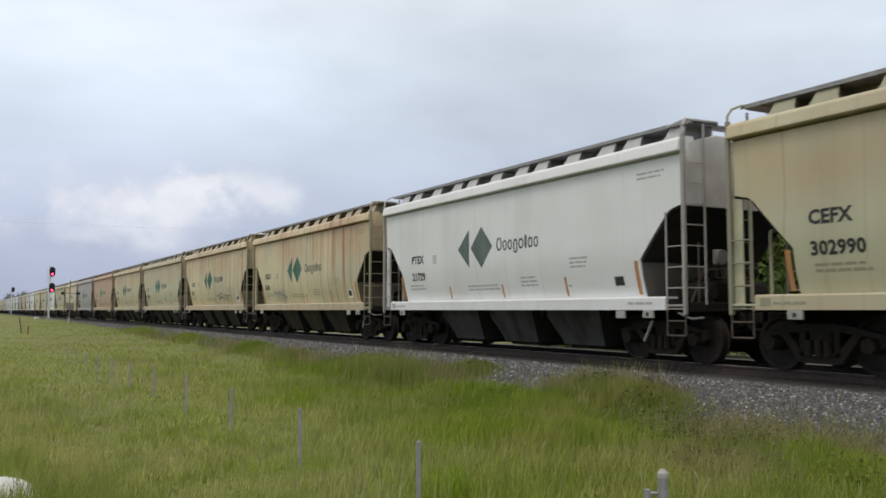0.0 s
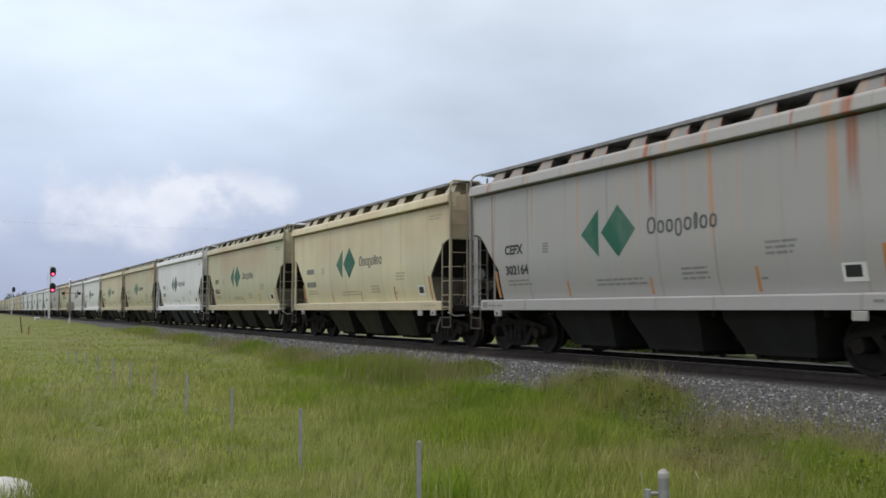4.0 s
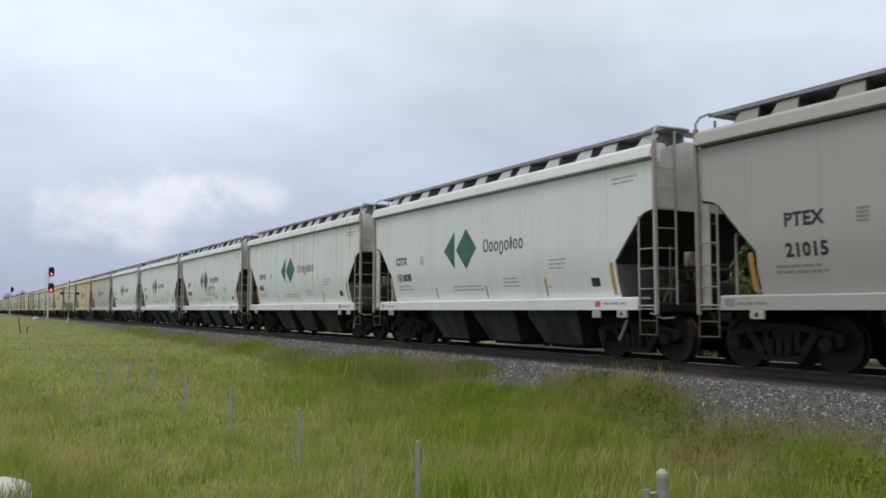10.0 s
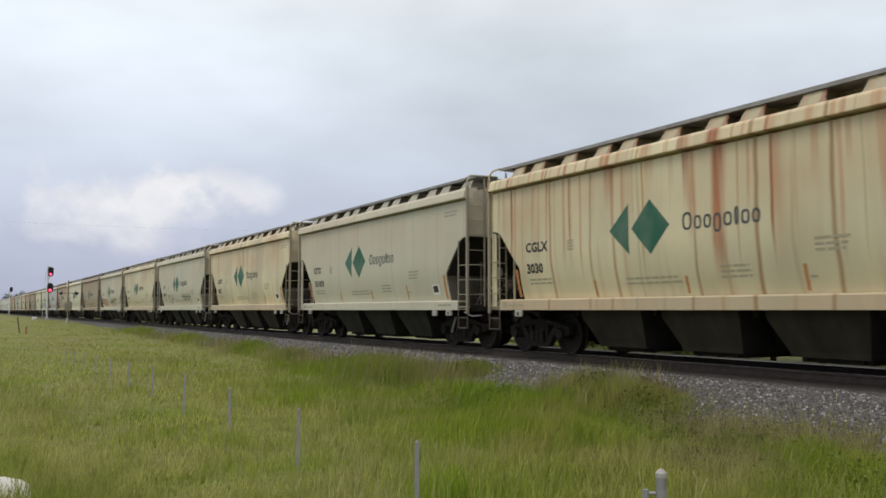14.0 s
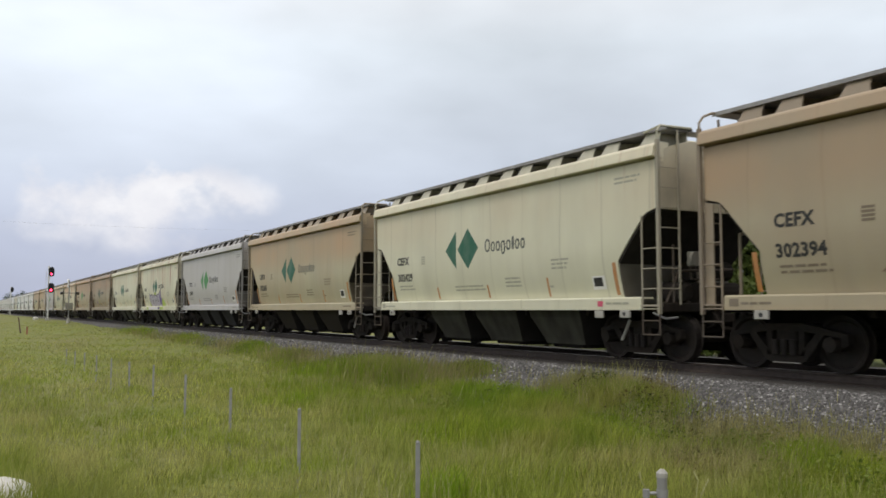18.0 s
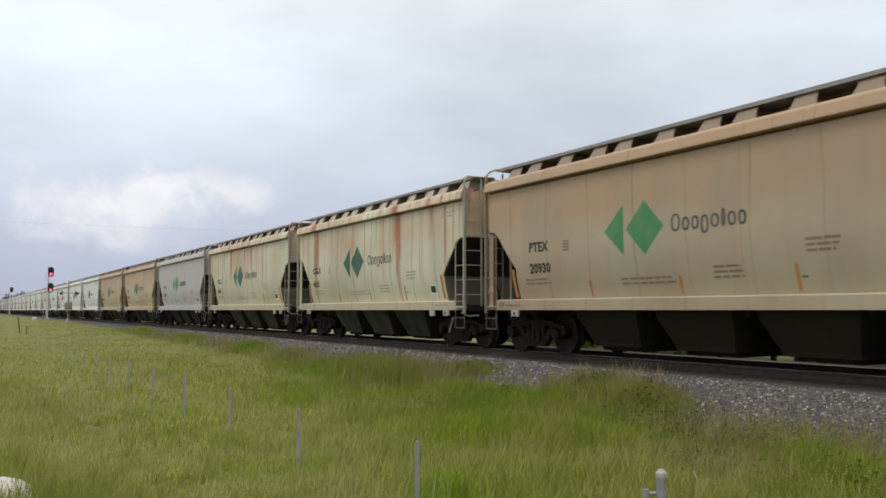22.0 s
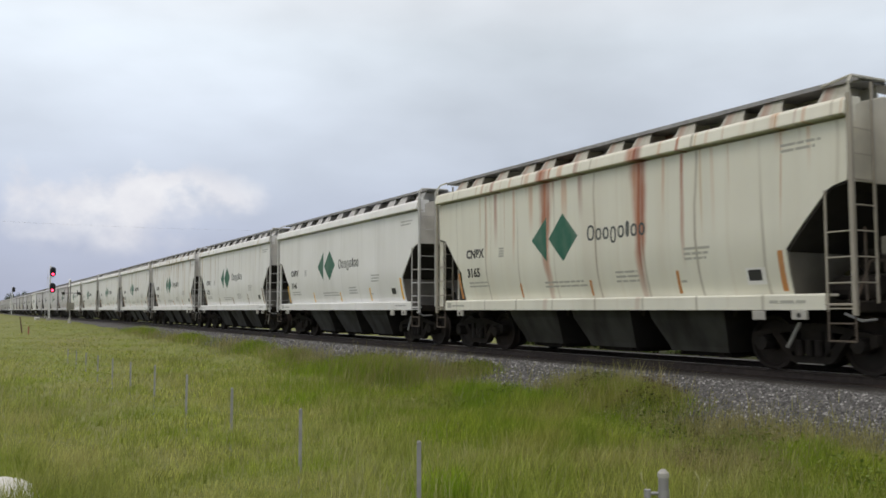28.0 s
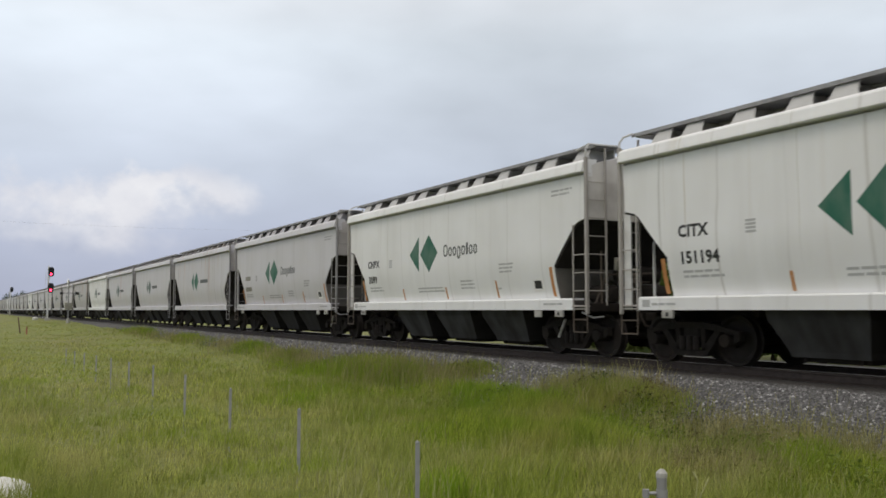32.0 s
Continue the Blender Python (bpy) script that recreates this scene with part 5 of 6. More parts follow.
# ---- grass ----
def blades(name, x, y, height, width, lean, rng, material, label):
    """Bent grass blades, three triangles each."""
    n = len(x)
    z = ground_z(x, y) - 0.02
    z = np.maximum(z, np.interp(x, (TRACK_X - 3.7, TRACK_X - 1.72), (-0.9, -0.26)))
    an, ln = rng.uniform(0, 6.283, n), rng.uniform(0, 6.283, n)
    wx, wy = np.cos(an) * width, np.sin(an) * width
    lx, ly = np.cos(ln) * lean * height + 0.10 * height, np.sin(ln) * lean * height - 0.06 * height
    co = np.empty((n, 5, 3), np.float32)
    co[:, 0] = np.stack([x - wx, y - wy, z], 1)
    co[:, 1] = np.stack([x + wx, y + wy, z], 1)
    co[:, 2] = np.stack([x + wx * 0.75 + lx * 0.35, y + wy * 0.75 + ly * 0.35, z + height * 0.6], 1)
    co[:, 3] = np.stack([x - wx * 0.75 + lx * 0.35, y - wy * 0.75 + ly * 0.35, z + height * 0.6], 1)
    co[:, 4] = np.stack([x + lx, y + ly, z + height], 1)
    f = np.array([(0, 1, 2), (0, 2, 3), (3, 2, 4)])[None] + (np.arange(n) * 5)[:, None, None]
    ob = mesh_from(name, co.reshape(-1, 3), f.reshape(-1, 3), material)
    return tagged(ob, label, "grass", kind="stuff")


def lumps(x, y):
    return np.sin(x * 1.7 + 0.6 * np.sin(y * 0.9)) * np.sin(y * 0.8 + 0.9 * np.sin(x * 0.7)) + 0.5 * np.sin(x * 3.9 + y * 2.3) * np.sin(y * 3.1 - x)


def uneven(x, y, scale, seed):
    """Smooth random heights from 0 to 1, one to each cell of a grid."""
    gx, gy = x * scale + seed * 17.3, y * scale - seed * 9.1
    ix, iy = np.floor(gx), np.floor(gy)
    fx, fy = gx - ix, gy - iy
    fx, fy = fx * fx * (3 - 2 * fx), fy * fy * (3 - 2 * fy)

    def chance(a, b):
        q = np.sin(a * 127.1 + b * 311.7 + seed * 74.7) * 43758.5453
        return q - np.floor(q)
    return (chance(ix, iy) * (1 - fx) + chance(ix + 1, iy) * fx) * (1 - fy) + (chance(ix, iy + 1) * (1 - fx) + chance(ix + 1, iy + 1) * fx) * fy


def build_grass():
    rng = np.random.default_rng(11)
    n = 370000
    # thick close by, thinner and coarser with distance
    r = 3.2 * (110 / 3.2) ** rng.random(n)
    a = rng.uniform(radians(-12), radians(78), n)
    # and a thinner growth all round
    m = 90000
    r = np.concatenate([r, 0.6 * (70 / 0.6) ** rng.random(m)])
    a = np.concatenate([a, rng.uniform(0, 2 * math.pi, m)])
    n += m
    x, y = r * np.sin(a), r * np.cos(a)
    edge = TRACK_X - 3.5 + 0.35 * np.sin(y * 0.9) + 0.25 * np.sin(y * 2.3 + 1) + 0.75 * np.clip((y - 20) / 16, 0, 1) + rng.normal(0, 0.14, n)
    tuft = 0.55 * uneven(x, y, 2.6, 1) + 0.45 * uneven(x, y, 6.0, 2)
    ok = (x < edge) & (x > -40) & (rng.random(n) < 0.35 + 1.3 * tuft)
    tuft = tuft[ok]
    x, y, r = x[ok], y[ok], r[ok]
    n = len(x)
    h = (0.19 + 0.06 * lumps(x, y) + 0.05 * lumps(x * 2.7 + 3, y * 2.7)) * rng.uniform(0.5, 1.35, n)
    h *= 0.55 + 0.95 * tuft
    h *= np.clip(1.15 - r / 70, 0.5, 1.0)
    h *= np.where(x > 8.5, 0.8, 1.0) * np.where((x > 1.6) & (x < 4.6), 0.62, 1.0)
    w = np.clip(0.0025 * (r / 5) ** 0.75, 0.002, 0.022) * rng.uniform(0.7, 1.3, n)
    blades("grass", x, y, h, w, 0.42, rng, GRASS, "long green meadow grass on the railway verge")
    # tall clumps against the ballast
    xs, ys, hs = [], [], []
    for cx, cy, sx, sy, hh, k in ((9.75, 11.0, 0.35, 0.65, 0.5, 3600), (10.35, 17.2, 0.3, 0.7, 0.34, 1800), (9.4, 20.5, 0.6, 2.4, 0.56, 5500), (7.4, 10.2, 1.0, 1.9, 0.36, 13000), (9.7, 11.6, 0.45, 0.9, 0.5, 4500), (8.9, 14.5, 0.5, 1.6, 0.4, 4000), (7.0, 17.0, 1.2, 3.0, 0.3, 3500), (9.0, 24.0, 0.6, 1.8, 0.38, 1600), (8.8, 7.2, 0.4, 1.0, 0.26, 1500),
                                  (8.4, 11.9, 0.55, 1.1, 0.40, 5200), (8.9, 6.9, 0.3, 0.4, 0.34, 1100), (9.9, 33.0, 0.35, 1.6, 0.5, 2200), (10.0, 44.0, 0.35, 2.5, 0.5, 1800), (10.1, 58.0, 0.4, 4.0, 0.55, 1800), (9.6, 28.0, 0.5, 1.4, 0.4, 900), (4.3, 7.6, 0.2, 0.25, 0.42, 260), (8.4, 6.1, 0.55, 0.7, 0.30, 4000)):
        u, v = rng.normal(0, 1, k), rng.normal(0, 1, k)
        xs.append(cx + sx * u)
        ys.append(cy + sy * v)
        hs.append(hh * rng.uniform(0.5, 1.2, k) * np.exp(-0.22 * (u * u + v * v)))
    x, y, h = np.concatenate(xs), np.concatenate(ys), np.concatenate(hs)
    ok = x < TRACK_X - 1.9
    x, y, h = x[ok], y[ok], h[ok]
    blades("weeds", x, y, h, 0.006 * rng.uniform(0.7, 1.4, len(x)), 0.3, rng, WEED, "tall bright green weeds at the edge of the ballast")
    # dry and browned growth on the edge of the stones
    xs, ys, hs = [], [], []
    for cx, cy, sx, sy, hh, k in ((9.35, 7.6, 0.36, 1.5, 0.32, 3200), (9.75, 6.4, 0.35, 1.2, 0.26, 700), (9.95, 12.6, 0.3, 0.5, 0.5, 1500), (7.75, 7.5, 0.45, 0.5, 0.26, 2600), (9.3, 15.0, 0.4, 1.5, 0.3, 700),
                                  (9.7, 27.5, 0.35, 1.3, 0.4, 1300), (10.2, 17.6, 0.3, 0.6, 0.34, 350), (9.9, 35.5, 0.4, 2.0, 0.45, 700), (9.8, 50.0, 0.5, 6.0, 0.4, 900), (6.0, 9.0, 1.6, 2.2, 0.2, 500), (9.9, 11.4, 0.3, 0.6, 0.6, 900), (8.0, 6.9, 0.4, 0.4, 0.30, 900), (9.0, 8.2, 0.6, 1.2, 0.34, 900), (9.6, 20.0, 0.45, 2.2, 0.55, 2400)):
        xs.append(rng.normal(cx, sx, k))
        ys.append(rng.normal(cy, sy, k))
        hs.append(hh * rng.uniform(0.4, 1.2, k))
    x, y, h = np.concatenate(xs), np.concatenate(ys), np.concatenate(hs)
    ok = x < TRACK_X - 1.9
    x, y, h = x[ok], y[ok], h[ok]
    blades("dry_grass", x, y, h, 0.0042 * (np.hypot(x, y) / 11) ** 0.6 * rng.uniform(0.7, 1.4, len(x)), 0.26, rng, DRY, "dry straw-coloured grass at the edge of the ballast")
    # pale seed stalks
    n = 5500
    r = 4.0 * (40 / 4.0) ** rng.random(n)
    a = rng.uniform(radians(-8), radians(75), n)
    x, y = r * np.sin(a), r * np.cos(a)
    x = np.concatenate([x, rng.uniform(-1.5, 4.5, 3500)])
    y = np.concatenate([y, 5.5 + 20 * rng.random(3500) ** 1.6])
    r = np.hypot(x, y)
    ok = (x < TRACK_X - 3.0) & (x > -4) & ((x > 0.75) | (y > 10.5)) & ((lumps(x * 0.6, y * 0.5) > 0.1) | (x > 7.6))
    x, y, r = x[ok], y[ok], r[ok]
    blades("seed_stalks", x, y, np.where(x < 4.6, 0.27, 0.33) * rng.uniform(0.7, 1.3, len(x)), 0.0022 * (r / 5) ** 0.6, 0.28, rng, STRAW, "pale dry seed stalks standing in the grass")


build_grass()


def broad_weeds():
    """Low leafy weeds in dark clumps among the grass."""
    rng = np.random.default_rng(23)
    xs, ys, zs = [], [], []
    for k in range(460):
        r = 4.5 * (34 / 4.5) ** rng.random()
        a = rng.uniform(radians(-4), radians(66))
        cx, cy = r * math.sin(a), r * math.cos(a)
        if cx > TRACK_X - 3.4 or cx < -1:
            continue
        n = int(rng.uniform(30, 110))
        s = rng.uniform(0.07, 0.30)
        x, y = rng.normal(cx, s, n), rng.normal(cy, s, n)
        xs.append(x), ys.append(y), zs.append(ground_z(x, y) + rng.uniform(0.04, 0.30, n))
    leaf_patch("leafy_weeds", xs, ys, zs, rng, DOCK, "low clumps of leafy weeds among the grass")
    xs, ys, zs = [], [], []
    # bushy weeds that lean over the stones
    for cx, cy, s, n, hh in ((10.2, 10.9, 0.22, 1200, 0.46), (9.9, 12.0, 0.36, 1900, 0.52), (9.6, 10.5, 0.3, 1000, 0.44), (9.2, 9.5, 0.4, 500, 0.3), (7.8, 7.5, 0.45, 1100, 0.22), (8.5, 8.6, 0.4, 700, 0.25), (8.9, 13.6, 0.4, 600, 0.3), (10.35, 17.2, 0.28, 900, 0.32), (10.1, 21.8, 0.4, 900, 0.42), (9.7, 23.5, 0.5, 700, 0.35),
                             (9.8, 32.5, 0.5, 700, 0.42), (9.9, 38.0, 0.5, 600, 0.4), (10.0, 45.0, 0.6, 600, 0.45), (10.1, 55.0, 0.8, 600, 0.5), (10.1, 66.0, 0.9, 500, 0.5)):
        x, y = rng.normal(cx, s, n), rng.normal(cy, s * 1.3, n)
        top = hh * np.exp(-((x - cx) ** 2 + (y - cy) ** 2) / (4 * s * s))
        xs.append(x), ys.append(y), zs.append(np.maximum(ground_z(x, y), np.interp(x, (TRACK_X - 3.7, TRACK_X - 1.72), (-0.9, -0.26))) + top * rng.uniform(0.1, 1.1, n))
    leaf_patch("bushy_weeds", xs, ys, zs, rng, BUSH, "dark bushy weeds leaning over the ballast stones")


    xs, ys, zs = [], [], []
    # pale fuzzy heads of the grasses that stand before the stones
    for k in range(420):
        cx, cy = rng.normal(9.25, 0.5), rng.uniform(4.8, 10.5)
        if k > 260:
            cx, cy = rng.normal(9.6, 0.35), rng.uniform(13, 40)
        n = int(rng.uniform(8, 26))
        x, y = rng.normal(cx, 0.07, n), rng.normal(cy, 0.07, n)
        base = np.maximum(ground_z(x, y), np.interp(x, (TRACK_X - 3.7, TRACK_X - 1.72), (-0.9, -0.26)))
        xs.append(x), ys.append(y), zs.append(base + rng.uniform(0.12, 0.34) + rng.uniform(-0.06, 0.06, n))
    leaf_patch("seed_heads", xs, ys, zs, rng, HEADS, "pale fuzzy seed heads of grass before the ballast", 0.45)


def leaf_patch(name, xs, ys, zs, rng, material, label, scale=1.0):
    x, y, z = np.concatenate(xs), np.concatenate(ys), np.concatenate(zs)
    n = len(x)
    c = np.stack([x, y, z], 1)
    d1 = rng.normal(0, 1, (n, 3)) * (1, 1, 0.5)
    d2 = rng.normal(0, 1, (n, 3)) * (1, 1, 0.5)
    size = scale * rng.uniform(0.015, 0.04, n)[:, None]
    d1, d2 = d1 / np.linalg.norm(d1, axis=1)[:, None] * size, d2 / np.linalg.norm(d2, axis=1)[:, None] * size * 0.5
    q = np.stack([c - d1, c + d2, c + d1, c - d2], 1)
    ob = mesh_from(name, q.reshape(-1, 3), np.arange(n * 4).reshape(n, 4), material)
    tagged(ob, label, "weeds", kind="stuff")


broad_weeds()


# ---- fence, signals, small things ----
def swung(x, y):
    """The fence and the signals run a third of a degree off the line of the track."""
    return x + 0.0052 * y, y - 0.0052 * x


def ground_at(x, y):
    return float(ground_z(x, y))


def fence_posts():
    bm = B()
    # steel section with two flanges
    slab(bm, [(-0.02, -0.004), (0.02, -0.004), (0.02, 0.004), (0.005, 0.004), (0.005, 0.03), (-0.005, 0.03), (-0.005, 0.004), (-0.02, 0.004)], "z", -0.3, 0.95)
    post = part("fence_post", bm, GALV)
    bm = B()
    rod(bm, (0, 0.004, 0.945), (0, 0.004, 0.96), 0.02, 10, 0.014)
    part("cap", bm, GALV, post)
    tagged(post, "thin grey galvanised steel fence post in long grass", "fence post", "fence posts beside the track")
    for k in range(1, 12):
        y = 3.66 + 3.07 * k
        m = pose(*swung(3.5, y), (-1.11 if k == 1 else -1.135) if k < 6 else -1.17 - 0.06 * (k - 5), random.uniform(-0.8, 0.8), random.uniform(-0.8, 0.8), -25)
        if k == 1:
            post.matrix_basis = m
        else:
            copy_thing(post, m)
    end = new("gate_post")
    end.matrix_basis = pose(3.5, 3.66, 0)
    bm = B()
    rod(bm, (0, 0, -1.3), (0, 0, 0.05), 0.029, 20)
    part("tube", bm, GALV, end)
    bm = B()
    rod(bm, (0, 0, 0.05), (0, 0, 0.075), 0.033, 20, 0.032)
    rod(bm, (0, 0, 0.075), (0, 0, 0.095), 0.032, 20, 0.014)
    part("cap", bm, CLOUDY, end, "pale domed cap")
    bm = B()
    rod(bm, (-0.02, 0.012, -0.04), (-0.085, 0.05, -0.04), 0.010, 10)
    rod(bm, (-0.08, 0.045, -0.062), (-0.08, 0.045, -0.018), 0.02, 12)
    part("hinge_lug", bm, GALV, end)
    bm = B()
    rod(bm, (0, 0, -0.06), (0, 0, -0.02), 0.033, 20)
    part("band_clamp", bm, GALV, end)
    tagged(end, "thick galvanised tube post with domed cap and hinge lug", "fence post", "fence posts beside the track")


fence_posts()


def signal_mast(x, y, height, heads, lit):
    z = ground_at(x, y)
    s = new("railway_signal")
    s.matrix_basis = pose(x, y, 0)
    bm = B()
    rod(bm, (0, 0, z - 0.1), (0, 0, height), 0.11, 12)
    rod(bm, (0, 0, height), (0, 0, height + 0.06), 0.1, 12, 0.03)
    part("mast", bm, SILVER, s)
    bm = B()
    box(bm, -0.3, 0.3, -0.3, 0.3, z - 0.1, z + 0.35, 0.03)
    part("foundation", bm, CLOUDY, s, "pale concrete foundation")
    bm = B()
    for dx in (-0.16, 0.16):
        rod(bm, (dx - 0.35, 0.3, z + 0.3), (dx - 0.12, 0.12, height - 0.5), 0.02, 6)
    for k in range(14):
        q = (k + 0.5) / 14
        zz = z + 0.3 + (height - 0.8 - z) * q
        xx, yy = -0.35 + 0.23 * q, 0.3 - 0.18 * q
        rod(bm, (xx - 0.16, yy, zz), (xx + 0.16, yy, zz), 0.012, 6)
    part("ladder", bm, SILVER, s)
    for hz in heads:
        bm = B()
        box(bm, 0.0, 0.3, -0.06, 0.06, hz - 0.05, hz + 0.05)
        box(bm, -0.35, 0.35, 0.05, 0.55, hz - 0.78, hz - 0.74)
        part("bracket", bm, SILVER, s)
        bm = B()
        slab(bm, [(0.28 + 0.36 * math.cos(k * math.pi / 10), hz + (0.28 if math.sin(k * math.pi / 10) >= 0 else -0.28) + 0.36 * math.sin(k * math.pi / 10)) for k in range(20)], "y", -0.2, -0.14)
        head = part("signal_head", bm, HOOD, s)
        for dz, on in ((0.3, False), (0.0, False), (-0.3, lit)):
            bm = B()
            # hood open below, over the lens
            ring = [(0.28 + 0.15 * math.cos(a), hz + dz + 0.15 * math.sin(a)) for a in [radians(-20 + 22 * k) for k in range(11)]]
            inner = [(0.28 + 0.135 * math.cos(a), hz + dz + 0.135 * math.sin(a)) for a in [radians(-20 + 22 * k) for k in range(11)]]
            slab(bm, ring + inner[::-1], "y", -0.45, -0.2)
            part("hood", bm, HOOD, head)
            bm = B()
            rod(bm, (0.28, -0.2, hz + dz), (0.28, -0.22, hz + dz), 0.13 if not on else 0.15, 16)
            part("lens", bm, RED_LENS if on else HOOD, head, "lit red lens" if on else "")
        bm = B()
        box(bm, 0.12, 0.44, -0.14, 0.12, hz - 0.45, hz + 0.45, 0.03)
        part("lamp_case", bm, HOOD, head)
    words = "showing red lights" if lit else "and no light"
    return tagged(s, "silver signal mast with black oval heads " + words, "railway signal", "signals beside the track")


signal_mast(*swung(9.0, 122.0), 6.75, (6.0, 3.9), True)
signal_mast(*swung(9.0, 238.0), 6.7, (6.1,), False)


def crossing_signal(x, y):
    z = ground_at(x, y)
    s = new("crossing_signal")
    s.matrix_basis = pose(x, y, 0)
    bm = B()
    rod(bm, (0, 0, z - 0.1), (0, 0, 4.1), 0.055, 12)
    part("mast", bm, GRATE, s)
    bm = B()
    rod(bm, (0, 0, z - 0.1), (0, 0, z + 0.55), 0.22, 12, 0.12)
    part("base", bm, CLOUDY, s)
    bm = B()
    for tilt in (-45, 45):
        box(bm, -0.02, 0.02, -0.6, 0.6, -0.11, 0.11, 0.0, Matrix.Translation((-0.09 if tilt < 0 else -0.13, 0, 3.75)) @ pose(0, 0, 0, tilt, 0, 0))
    part("crossbuck", bm, WHITE, s, "white crossed boards seen edge-on")
    bm = B()
    box(bm, -0.75, 0.85, -0.03, 0.03, 2.72, 2.78)
    part("cross_arm", bm, HOOD, s)
    for side in (-0.55, 0.65):
        bm = B()
        rod(bm, (side, 0, 2.75), (side * 1.05, 0, 2.75), 0.30, 20)
        disc = part("light_disc", bm, HOOD, s)
        bm = B()
        rod(bm, (side * 1.05, 0, 2.75), (side * 1.5, 0, 2.71), 0.13, 12, 0.15)
        part("hood", bm, HOOD, disc)
    bm = B()
    box(bm, -0.32, 0.38, -0.3, 0.3, 1.05, 1.75, 0.04)
    part("gate_mechanism", bm, FADED, s, "dull grey mechanism box")
    tagged(s, "level crossing signal with crossbuck, twin lamps and box", "crossing signal")


crossing_signal(*swung(9.0, 95.7))


def small_things():
    # whitewashed boulder in the grass
    bm = B()
    bmesh.ops.create_icosphere(bm, subdivisions=4, radius=1.0)
    for v in bm.verts:
        k = 1 + 0.10 * noise.noise(v.co * 1.3) + 0.035 * noise.noise(v.co * 4.0)
        v.co = Vector((v.co.x * 0.40, v.co.y * 0.34, v.co.z * 0.30)) * k
    for f in bm.faces:
        f.smooth = True
    ob = part("boulder", bm, BOULDER)
    ob.matrix_basis = pose(0.40, 9.75, -0.985, 0, 8, 20)
    tagged(ob, "rounded white boulder lying in long grass", "boulder")
    st = new("wooden_stake")
    zs = ground_at(*swung(3.5, 72.5))
    st.matrix_basis = pose(*swung(3.5, 72.5), zs, 0, -8, 0)
    bm = B()
    rod(bm, (0, 0, -0.2), (0, 0, 1.25), 0.05, 10, 0.042)
    part("pole", bm, STAKE, st)
    tagged(st, "dark weathered wooden stake leaning in the grass", "stake")
    bm = B()
    rod(bm, (0, 0, -0.1), (0, 0, 0.55), 0.05, 8, 0.05)
    ob = part("marker_peg", bm, plain("faded_red_peg", (0.36, 0.13, 0.09), 0.8))
    ob.matrix_basis = pose(*swung(3.7, 68.0), ground_at(*swung(3.7, 68.0)))
    tagged(ob, "short faded red marker peg in the grass", "peg")
    bm = B()
    box(bm, -0.3, 0.3, -0.3, 0.3, -0.2, 0.36, 0.1)
    ob = part("concrete_block", bm, BOULDER)
    ob.matrix_basis = pose(*swung(8.2, 132.0), ground_at(*swung(8.2, 132.0)), 0, 0, 15)
    tagged(ob, "low pale concrete block beside the signal", "concrete block")

    # dry stems beside the tube post
    for pts in (((3.48, 3.67, -1.2), (3.475, 3.67, -0.4), (3.47, 3.68, -0.06), (3.42, 3.70, -0.02), (3.395, 3.718, 0.03), (3.39, 3.72, 0.07)),
                ((3.63, 3.60, -1.2), (3.65, 3.58, -0.5), (3.665, 3.57, -0.1), (3.68, 3.56, 0.03), (3.66, 3.57, 0.07)),
                ((3.70, 3.66, -1.2), (3.73, 3.64, -0.5), (3.76, 3.62, -0.08), (3.80, 3.60, 0.01))):
        bm = B()
        pipe(bm, pts, 0.0028, 5)
        for k in range(6):
            u = k / 6
            a, b = Vector(pts[-1]), Vector(pts[-2])
            c = a.lerp(b, u)
            rod(bm, c, c + Vector((0.008 * (-1) ** k, 0.006, 0.014)), 0.004, 4, 0.001)
        tagged(part("dry_stem", bm, STRAW), "thin curved dry weed stem beside the tube post", "weed", "dry stems in the grass")


small_things()


def power_line():
    s = new("power_line")
    s.matrix_basis = pose(0, 101, 0)
    for k, x in enumerate((-48, 52)):
        bm = B()
        rod(bm, (x, 0, -1.2), (x, 0, 12.4), 0.16, 10, 0.11)
        pole = part("pole", bm, STAKE, s)
        bm = B()
        rod(bm, (x, 0, 12.4), (x, 0, 12.62), 0.05, 8, 0.03)
        part("insulator", bm, CLOUDY, pole)
    bm = B()
    pts = []
    for k in range(25):
        u = -1 + k / 12
        pts.append((2 + 50 * u, 0, 10.4 + 1.5 * u * u - 0.4 * u))
    pipe(bm, pts, 0.005, 5)
    part("wire", bm, CLOUDY, s, "thin overhead wire")
    tagged(s, "single overhead wire on wooden poles crossing the track", "power line")


power_line()


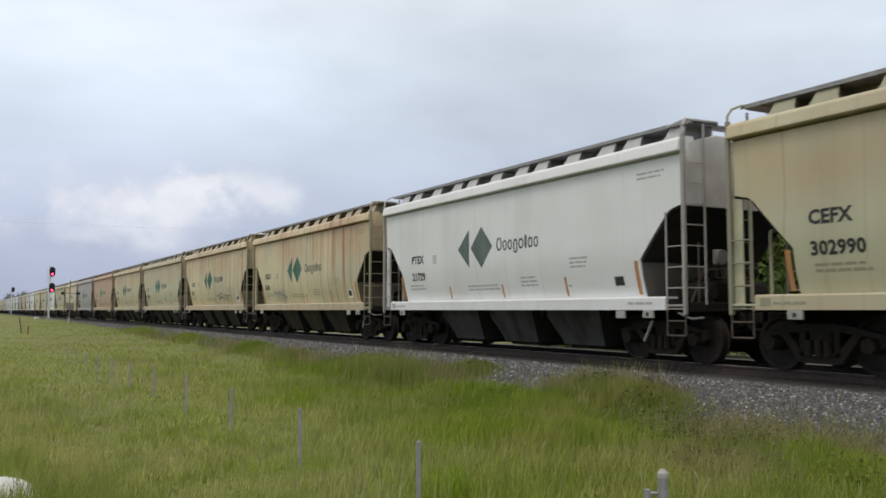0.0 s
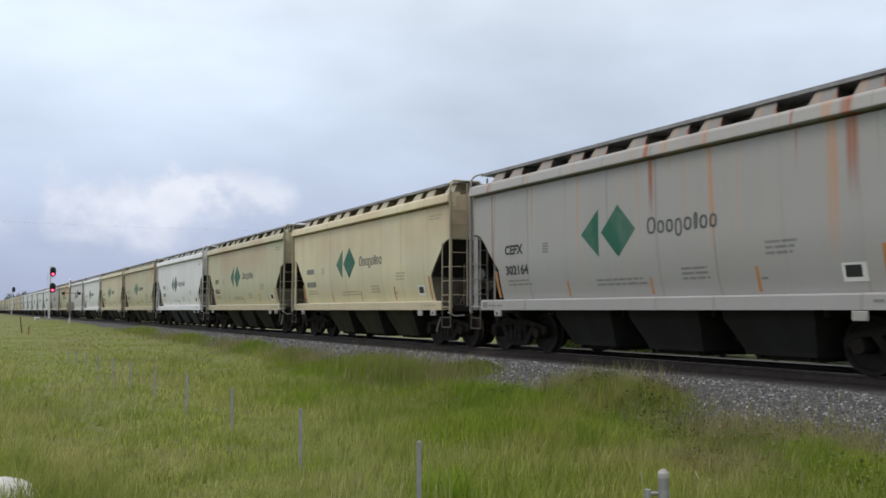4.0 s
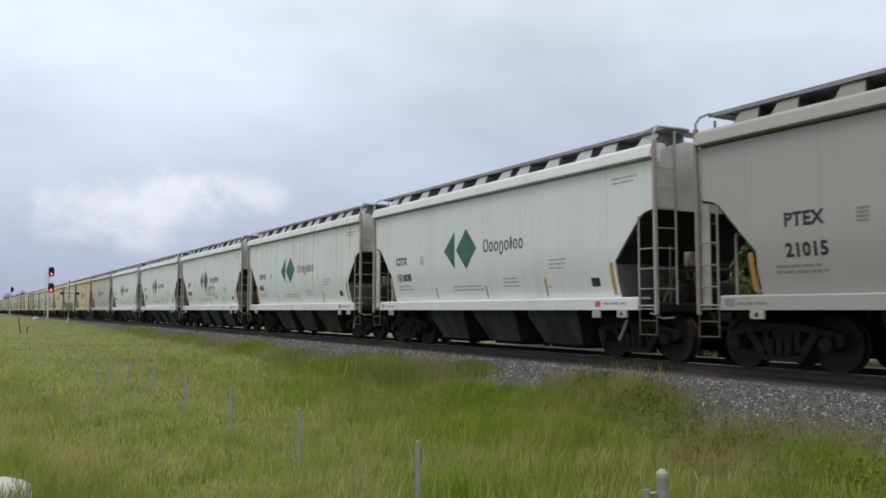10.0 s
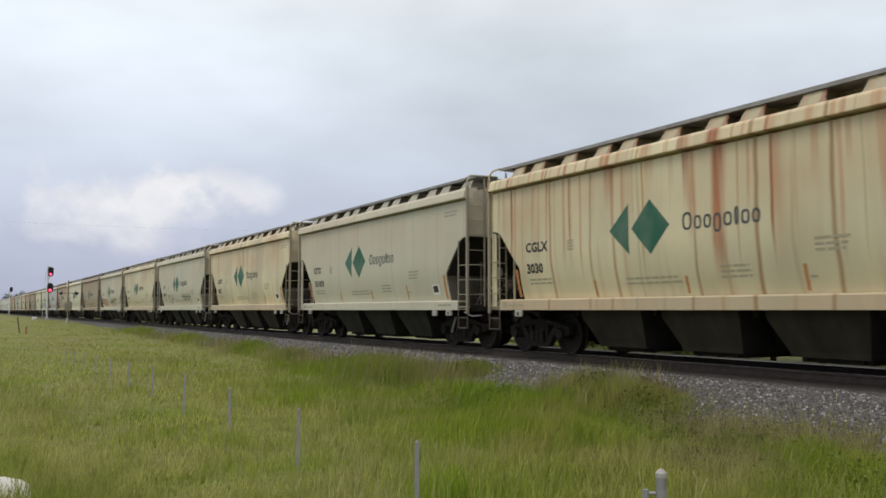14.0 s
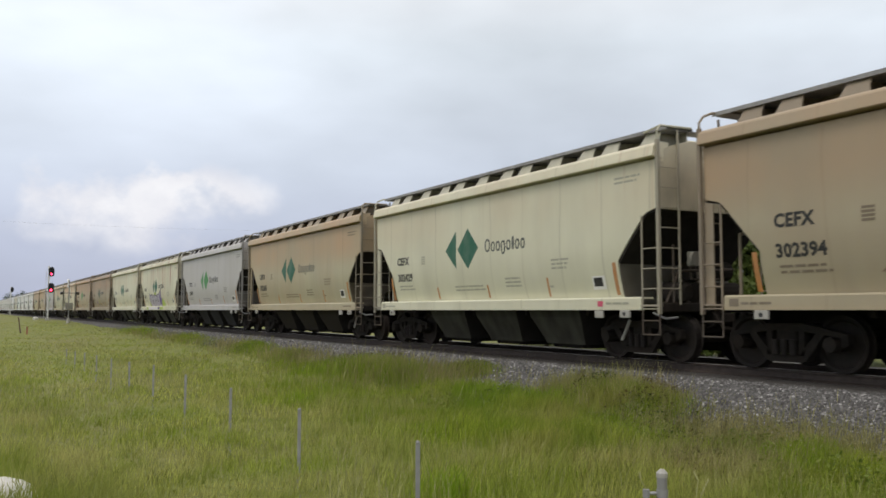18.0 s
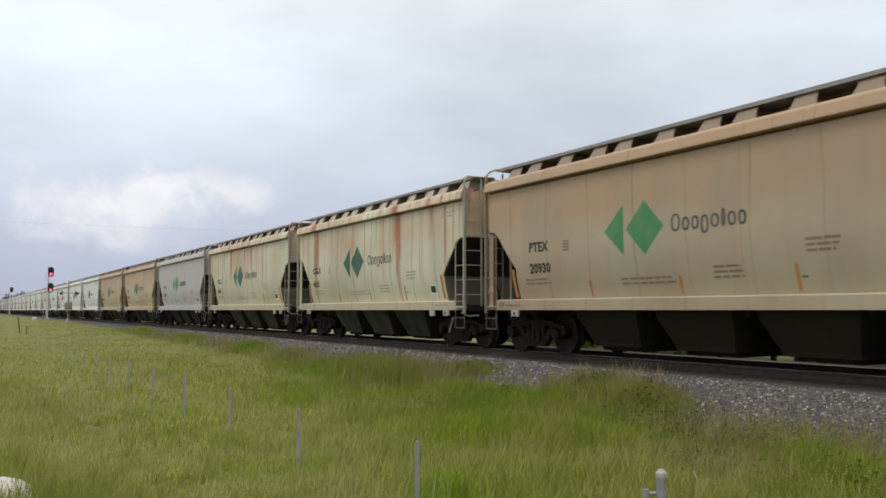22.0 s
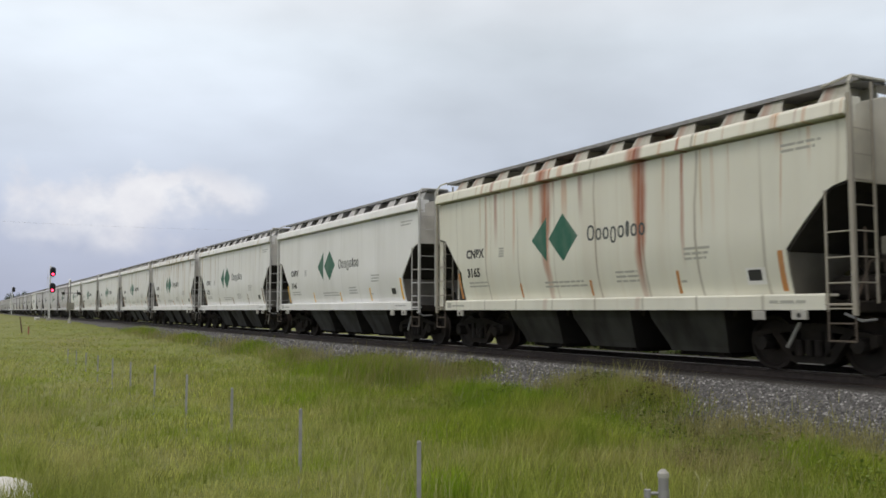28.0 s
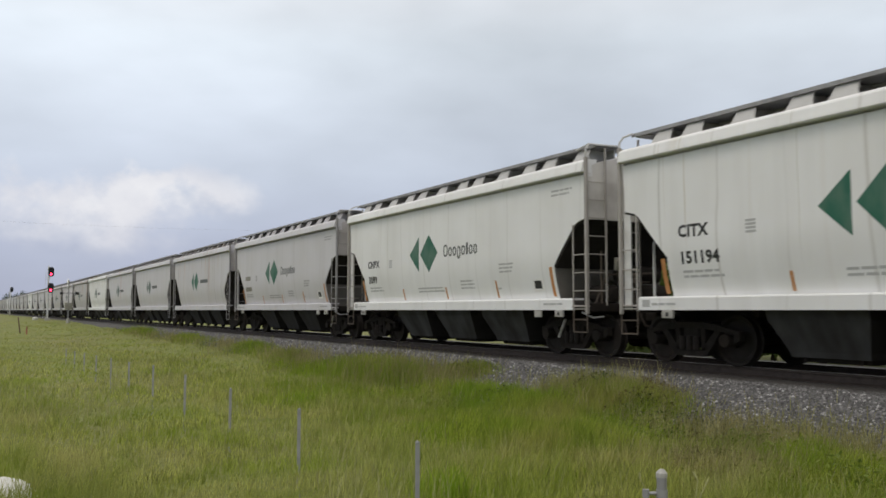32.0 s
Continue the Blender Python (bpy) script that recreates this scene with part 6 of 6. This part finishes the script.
def tree(x, y, height, seed, wide=0.42, n=900, low=0.3, leaf=1.0, foliage=None):
    rng = np.random.default_rng(seed)
    t = new("tree")
    t.matrix_basis = pose(x, y, ground_at(x, y))
    bm = B()
    rod(bm, (0, 0, -0.2), (0, 0, height * 0.55), height * 0.022, 8, height * 0.010)
    for k in range(6):
        an = rng.uniform(0, 6.28)
        z0 = height * rng.uniform(0.2, 0.5)
        rod(bm, (0, 0, z0), (math.cos(an) * height * 0.22, math.sin(an) * height * 0.22, z0 + height * 0.25), height * 0.009, 6, height * 0.004)
    part("trunk", bm, BARK, t)
    # leaf sprays gathered round a few lobes
    lobes = np.stack([rng.normal(0, wide * 0.4, 9), rng.normal(0, wide * 0.4, 9), rng.uniform(low, 0.88, 9)], 1) * height
    pick = rng.integers(0, 9, n)
    c = lobes[pick] + rng.normal(0, 0.085, (n, 3)) * height
    c[:, 2] = np.maximum(c[:, 2], height * 0.08)
    size = leaf * height * rng.uniform(0.018, 0.04, n)
    d1, d2 = rng.normal(0, 1, (n, 3)), rng.normal(0, 1, (n, 3))
    d1 /= np.linalg.norm(d1, axis=1)[:, None]
    d2 /= np.linalg.norm(d2, axis=1)[:, None]
    q = np.stack([c - d1 * size[:, None], c + d2 * size[:, None] * 0.6, c + d1 * size[:, None], c - d2 * size[:, None] * 0.6], 1)
    f = np.arange(n * 4).reshape(n, 4)
    crown = mesh_from("crown", q.reshape(-1, 3), f, foliage or LEAF)
    crown.parent = t
    return t


def trees():
    rng = random.Random(6)
    for k in range(13):
        y = rng.uniform(560, 700)
        x = 24 + k * 3.4 + rng.uniform(-1.5, 1.5)
        tagged(tree(*swung(x, y), rng.uniform(11, 15), 50 + k), "distant dark green broadleaf tree beyond the track", "tree", "distant trees")
    for k in range(26):
        y = -8 + k * 1.9 + rng.uniform(-0.8, 0.8)
        x = 28 + rng.uniform(-2.5, 3)
        tagged(tree(x, y, rng.uniform(5.6, 7.2), 90 + k, 0.62, 6500, 0.06, 0.9, SHRUB), "green leafy shrub on the far side of the track", "shrub", "shrubs beyond the track")


trees()


def cloud_bank():
    bm = B()
    vs = [bm.verts.new(p) for p in ((-800, 0, -230), (800, 0, -230), (800, 0, 270), (-800, 0, 270))]
    bm.faces.new(vs)
    ob = part("backdrop_cloud", bm, cloud_mat())
    return tagged(ob, "pale heap of cumulus cloud low over the horizon", "cloud", kind="structure")


CLOUD = cloud_bank()


# ---- what moves ----
# cars gone by since the start, at these seconds
PASSED = [(0, 0.012), (1, 1.606), (2, 3.194), (3, 4.793), (3.5, 5.592), (5.5, 8.775), (6, 9.571), (7, 11.155), (8, 12.759), (9, 14.355), (10, 15.960), (11, 17.580),
          (12, 19.193), (13, 20.828), (14, 22.460), (15, 24.076), (15.5, 24.892), (17.5, 28.156), (18, 28.966), (19, 30.552), (20, 32.180), (21, 33.808), (22, 35.448),
          (23, 37.080), (24, 38.709), (25, 40.352), (27.5, 44.436), (28, 45.257), (29, 46.898), (30, 48.534), (31, 50.174), (32, 51.812)]


def motions():
    for i, car in enumerate(TRAIN):
        rows = []
        for t, gone in PASSED:
            n = 1.2131 + i - gone
            rows.append((t, pose(TRACK_X, PITCH * n - 6.28 - HALF, 0)))
        walk(car, rows)
    # the cloud drifts slowly along the horizon
    cloud_rows = []
    for t, az in ((0, 10.3), (16, 8.9), (32, 7.5)):
        cloud_rows.append((t, pose(3600 * math.sin(radians(az)), 3600 * math.cos(radians(az)), 420, 0, 0, -az)))
    walk(CLOUD, cloud_rows)


motions()
